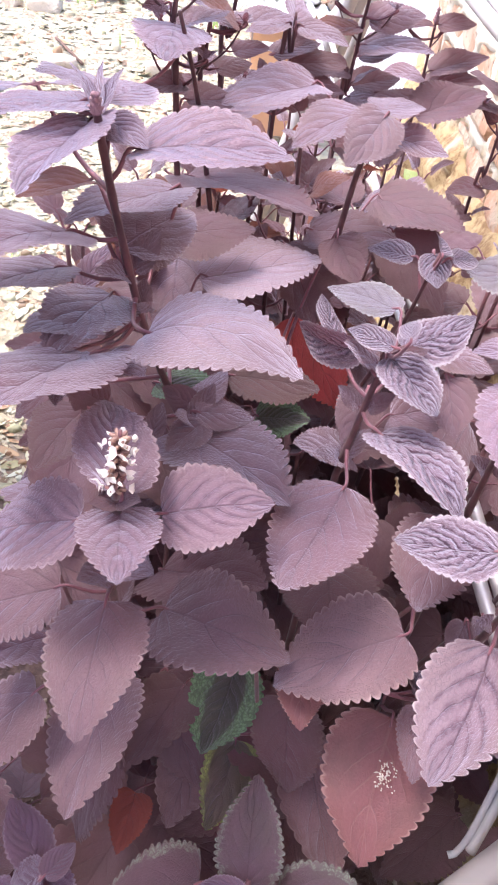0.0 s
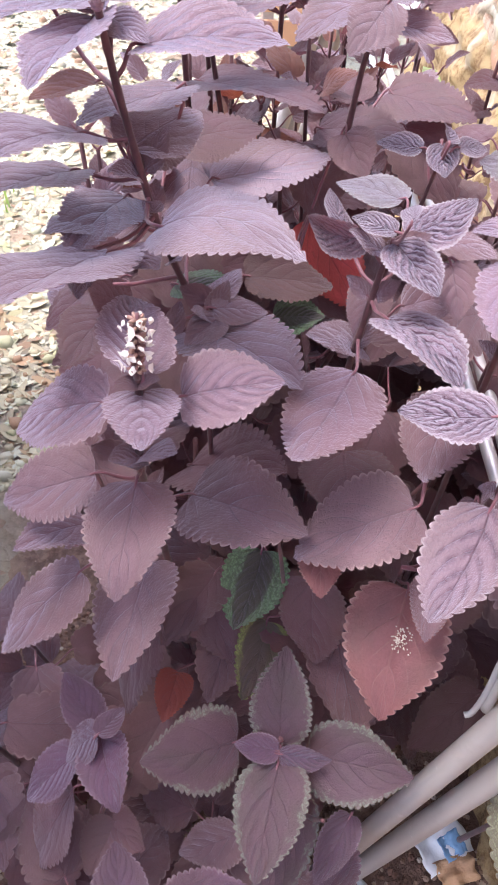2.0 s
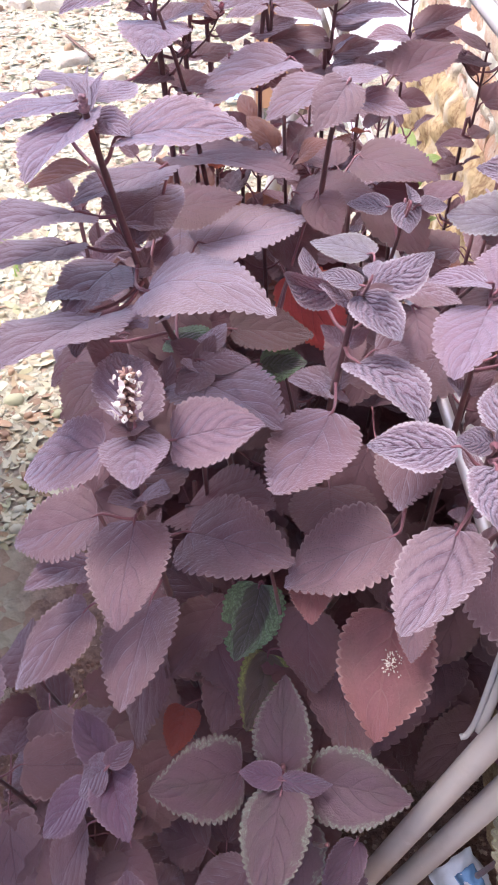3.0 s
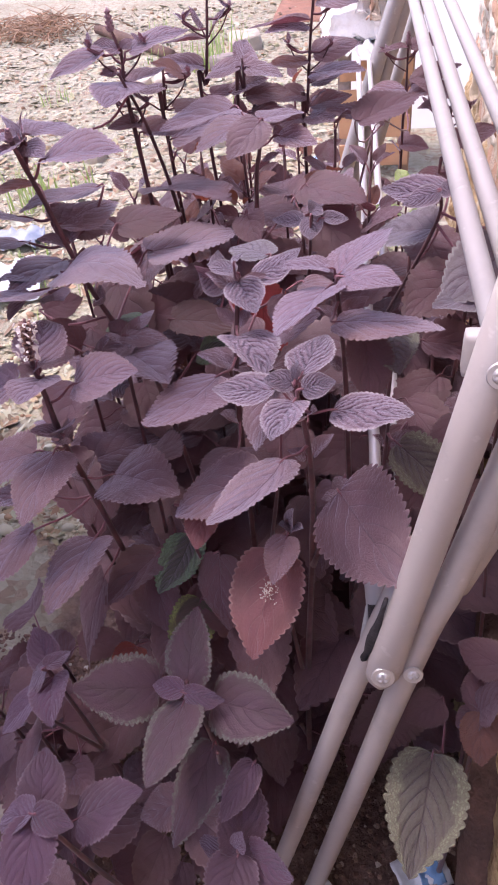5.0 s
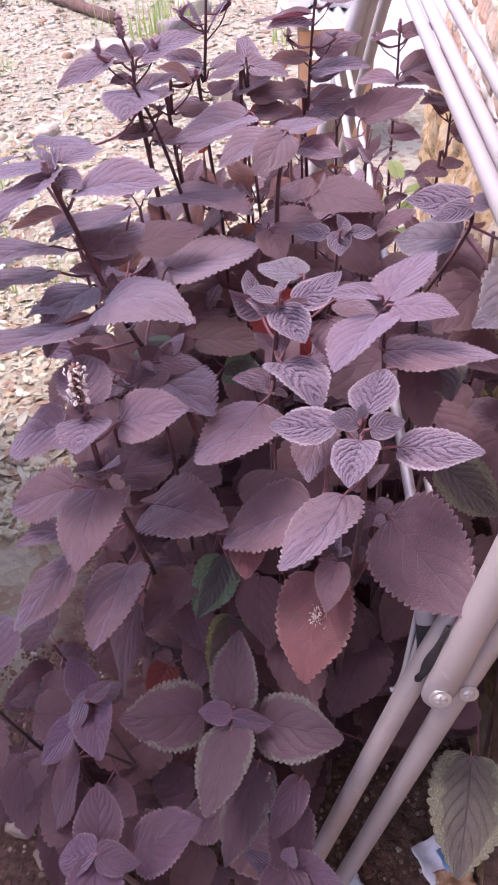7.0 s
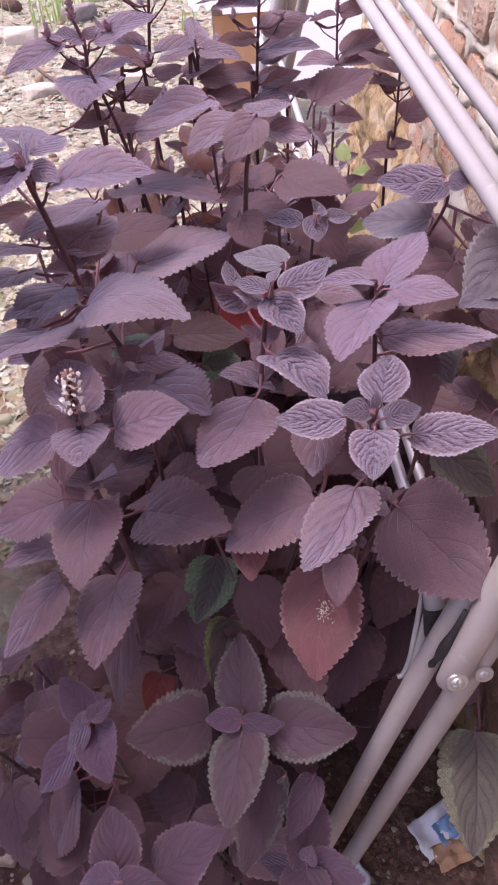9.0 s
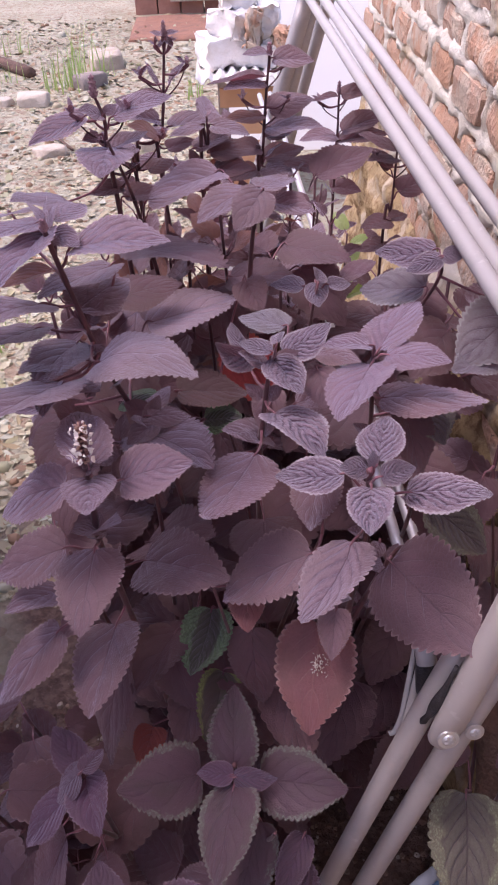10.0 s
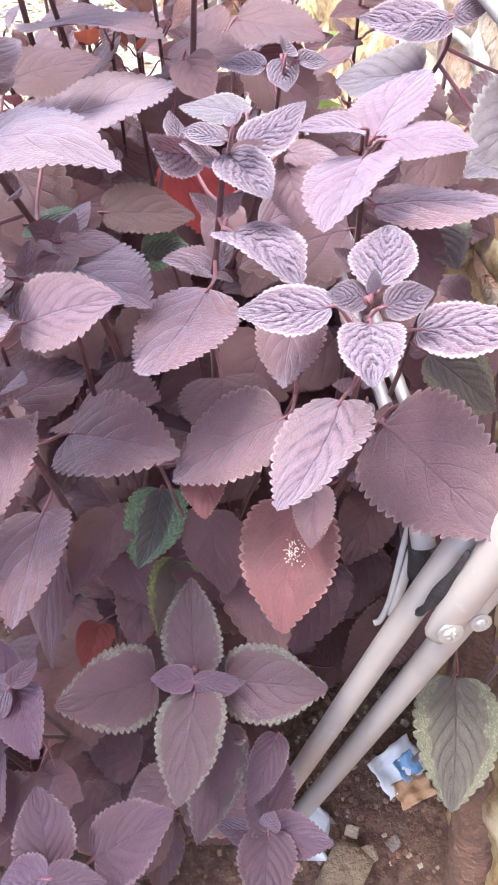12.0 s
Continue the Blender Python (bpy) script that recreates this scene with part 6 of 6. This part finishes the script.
# ---- the flower spike ----
def flower_spike(foot, height, seed):
    r = random.Random(seed)
    spike = part("flower_spike", tube(curve_through([foot, foot + Vector((0.001, 0.002, height * 0.5)), foot + Vector((0.002, 0.006, height))], 4), [0.0022, 0.0021, 0.002, 0.0019, 0.0018, 0.0016, 0.0014, 0.0012, 0.001], 6), STEM, flower_plant, "spike of small white flowers")
    for ring in range(9):
        at = foot + Vector((0.002 * ring / 9, 0.005 * ring / 9, 0.006 + (height - 0.006) * ring / 9))
        for k in range(6):
            a = k * math.pi / 3 + ring * 0.5 + r.uniform(-0.2, 0.2)
            out = Vector((math.cos(a), math.sin(a), r.uniform(0.1, 0.5))).normalized()
            bud = tube([at, at + out * 0.003, at + out * 0.005], [0.0005, 0.0012, 0.0007], 6)
            part("calyx", bud, CALYX, spike)
            if r.random() < (0.92 if 0 < ring < 8 else 0.5):
                petal = bmesh.new()
                bmesh.ops.create_icosphere(petal, subdivisions=1, radius=1)
                for v in petal.verts:
                    v.co *= r.uniform(0.55, 1.35)
                bmesh.ops.scale(petal, vec=(0.0018 * r.uniform(0.6, 1.3), 0.0007, 0.0025 * r.uniform(0.6, 1.3)), verts=petal.verts)
                for v in petal.verts:
                    v.co.y += 0.0016 * (v.co.z / 0.003) ** 2
                turn = out.to_track_quat("Y", "Z").to_matrix().to_4x4()
                bmesh.ops.transform(petal, matrix=Matrix.Translation(at + out * r.uniform(0.0042, 0.0088)) @ turn @ Matrix.Rotation(r.uniform(-1.5, 1.5), 4, "Y") @ Matrix.Rotation(r.uniform(-0.9, 0.9), 4, "X"), verts=petal.verts)
                part("petal", petal, PETAL, spike, "small white petal", smooth=False)


flower_spike(Vector((-0.0345, 0.2205, 0.866)), 0.038, 4)

weed = plant("weed", "light green weed growing between the purple plants", [[(0.27, 0.98, 0), (0.275, 0.97, 0.4), (0.28, 0.96, 0.72)]], (0.27, 0.98, 0), 0.0015, 0.003, "weeds")
for k in range(7):
    a, z = k * 2.4, 0.60 + 0.02 * k
    out = Vector((math.cos(a), math.sin(a), 0.3))
    at = Vector((0.279, 0.963, z))
    leaf(weed, "weed", at + out * 0.008, at + out * 0.055, 0, 0.024)

# ---- the brick wall ----
WALL_FROM, WALL_TO, WALL_TOP = -1.2, 2.06, 2.3


def lay_plan():
    """Where each brick of each course lies: course, middle, length."""
    plan = []
    for row in range(33):
        y = WALL_FROM + (0.09 if row % 2 else 0.0)
        while y < WALL_TO - 0.1:
            length = 0.2 * rng.uniform(0.62, 0.95)
            plan.append((row, y + length / 2, length))
            y += length + rng.uniform(0.018, 0.036)
    return plan


COURSE = 0.069
PLAN = lay_plan()


def mortar_bed():
    """The lumpy mortar, squeezed out of the joints and sunk behind each brick, and mud plaster low down."""
    ys = np.arange(WALL_FROM, WALL_TO + 0.01, 0.0125)
    zs = np.arange(-0.05, WALL_TOP + 0.01, 0.0085)
    rows = {}
    for row, y, length in PLAN:
        rows.setdefault(row, []).append((y, length))
    verts, faces = [], []
    for z in zs:
        row = round((z - 0.035) / COURSE)
        for y in ys:
            wave = 0.006 * noise.noise(Vector((y * 11, z * 11, 3)))
            inside = 0.0
            for mid, length in rows.get(row, ()):
                gap = min(length / 2 - abs(y - mid), 0.024 - abs(z + wave - 0.035 - row * COURSE)) + 0.015 * noise.noise(Vector((y * 24, z * 24, 1))) + 0.006 * noise.noise(Vector((y * 55, z * 55, 6)))
                inside = max(inside, min(1.0, max(0.0, gap / 0.006)))
            mud = min(1, max(0, (0.66 - z + 0.12 * noise.noise(Vector((y * 4, z * 4, 2)))) / 0.06))
            lump = mud * (0.022 + 0.014 * noise.noise(Vector((y * 14, z * 14, 7)))) + (0.004 + 0.010 * mud) * noise.noise(Vector((y * 26, z * 26, 5))) + 0.005 * noise.noise(Vector((y * 60, z * 60, 9)))
            lump += (1 - mud) * (0.001 + 0.004 * noise.noise(Vector((y * 17, z * 17, 4))) + 0.004 * noise.noise(Vector((y * 52, z * 52, 8))) - 0.022 * inside)
            verts.append((wall_x(y) - lump + 0.003, y, z))
    w, h = len(ys), len(zs)
    faces = [(j * w + i + 1, j * w + i, (j + 1) * w + i, (j + 1) * w + i + 1) for j in range(h - 1) for i in range(w - 1)]
    n = len(verts)
    for y in (WALL_FROM, WALL_TO):
        for z in (zs[0], zs[-1]):
            verts.append((wall_x(y) + 0.2, y, z))
    a, b, c, d = n, n + 1, n + 2, n + 3
    lo0, lo1, hi0, hi1 = 0, w - 1, (h - 1) * w, h * w - 1
    faces += [(a, c, d, b), (*[j * w for j in range(h)], b, a), (c, d, *[j * w + w - 1 for j in range(h - 1, -1, -1)]), (*range(hi0, hi1 + 1), d, b)]
    mesh = bpy.data.meshes.new("wall_east")
    mesh.from_pydata(verts, [], faces)
    return tagged(link("wall_east", mesh, MORTAR), "old brick wall with thick, crumbling pale mortar", "wall", kind="structure")


wall_east = mortar_bed()


def brick_mesh(seed):
    """A worn brick: depth 0.1, length 0.2, height 0.07."""
    bm = bmesh.new()
    bmesh.ops.create_cube(bm, size=1)
    bmesh.ops.subdivide_edges(bm, edges=bm.edges[:], cuts=3, use_grid_fill=True)
    for v in bm.verts:
        rounding = sum(abs(c) > 0.45 for c in v.co)
        v.co *= 1 - 0.05 * max(0, rounding - 1)
        v.co += 0.06 * noise.noise_vector(v.co * 2.1 + Vector((seed * 3.7, seed, 1)))
    bmesh.ops.scale(bm, vec=(0.1, 0.2, 0.05), verts=bm.verts)
    mesh = bpy.data.meshes.new("brick")
    bm.to_mesh(mesh)
    bm.free()
    return mesh


def lay_bricks():
    kinds = [brick_mesh(s) for s in range(6)]
    for row, y, length in PLAN:
        ob = link("brick", kinds[rng.randrange(6)], BRICK, wall_east, smooth=False)
        ob.matrix_basis = Matrix.Translation((wall_x(y) + rng.uniform(0.046, 0.056), y, 0.035 + row * COURSE + rng.uniform(-0.004, 0.004))) @ Matrix.Rotation(-0.045 + rng.uniform(-0.015, 0.015), 4, "Z") @ Matrix.Rotation(rng.uniform(-0.02, 0.02), 4, "X") @ Matrix.Diagonal((1, length / 0.2, rng.uniform(0.95, 1.15), 1))


lay_bricks()
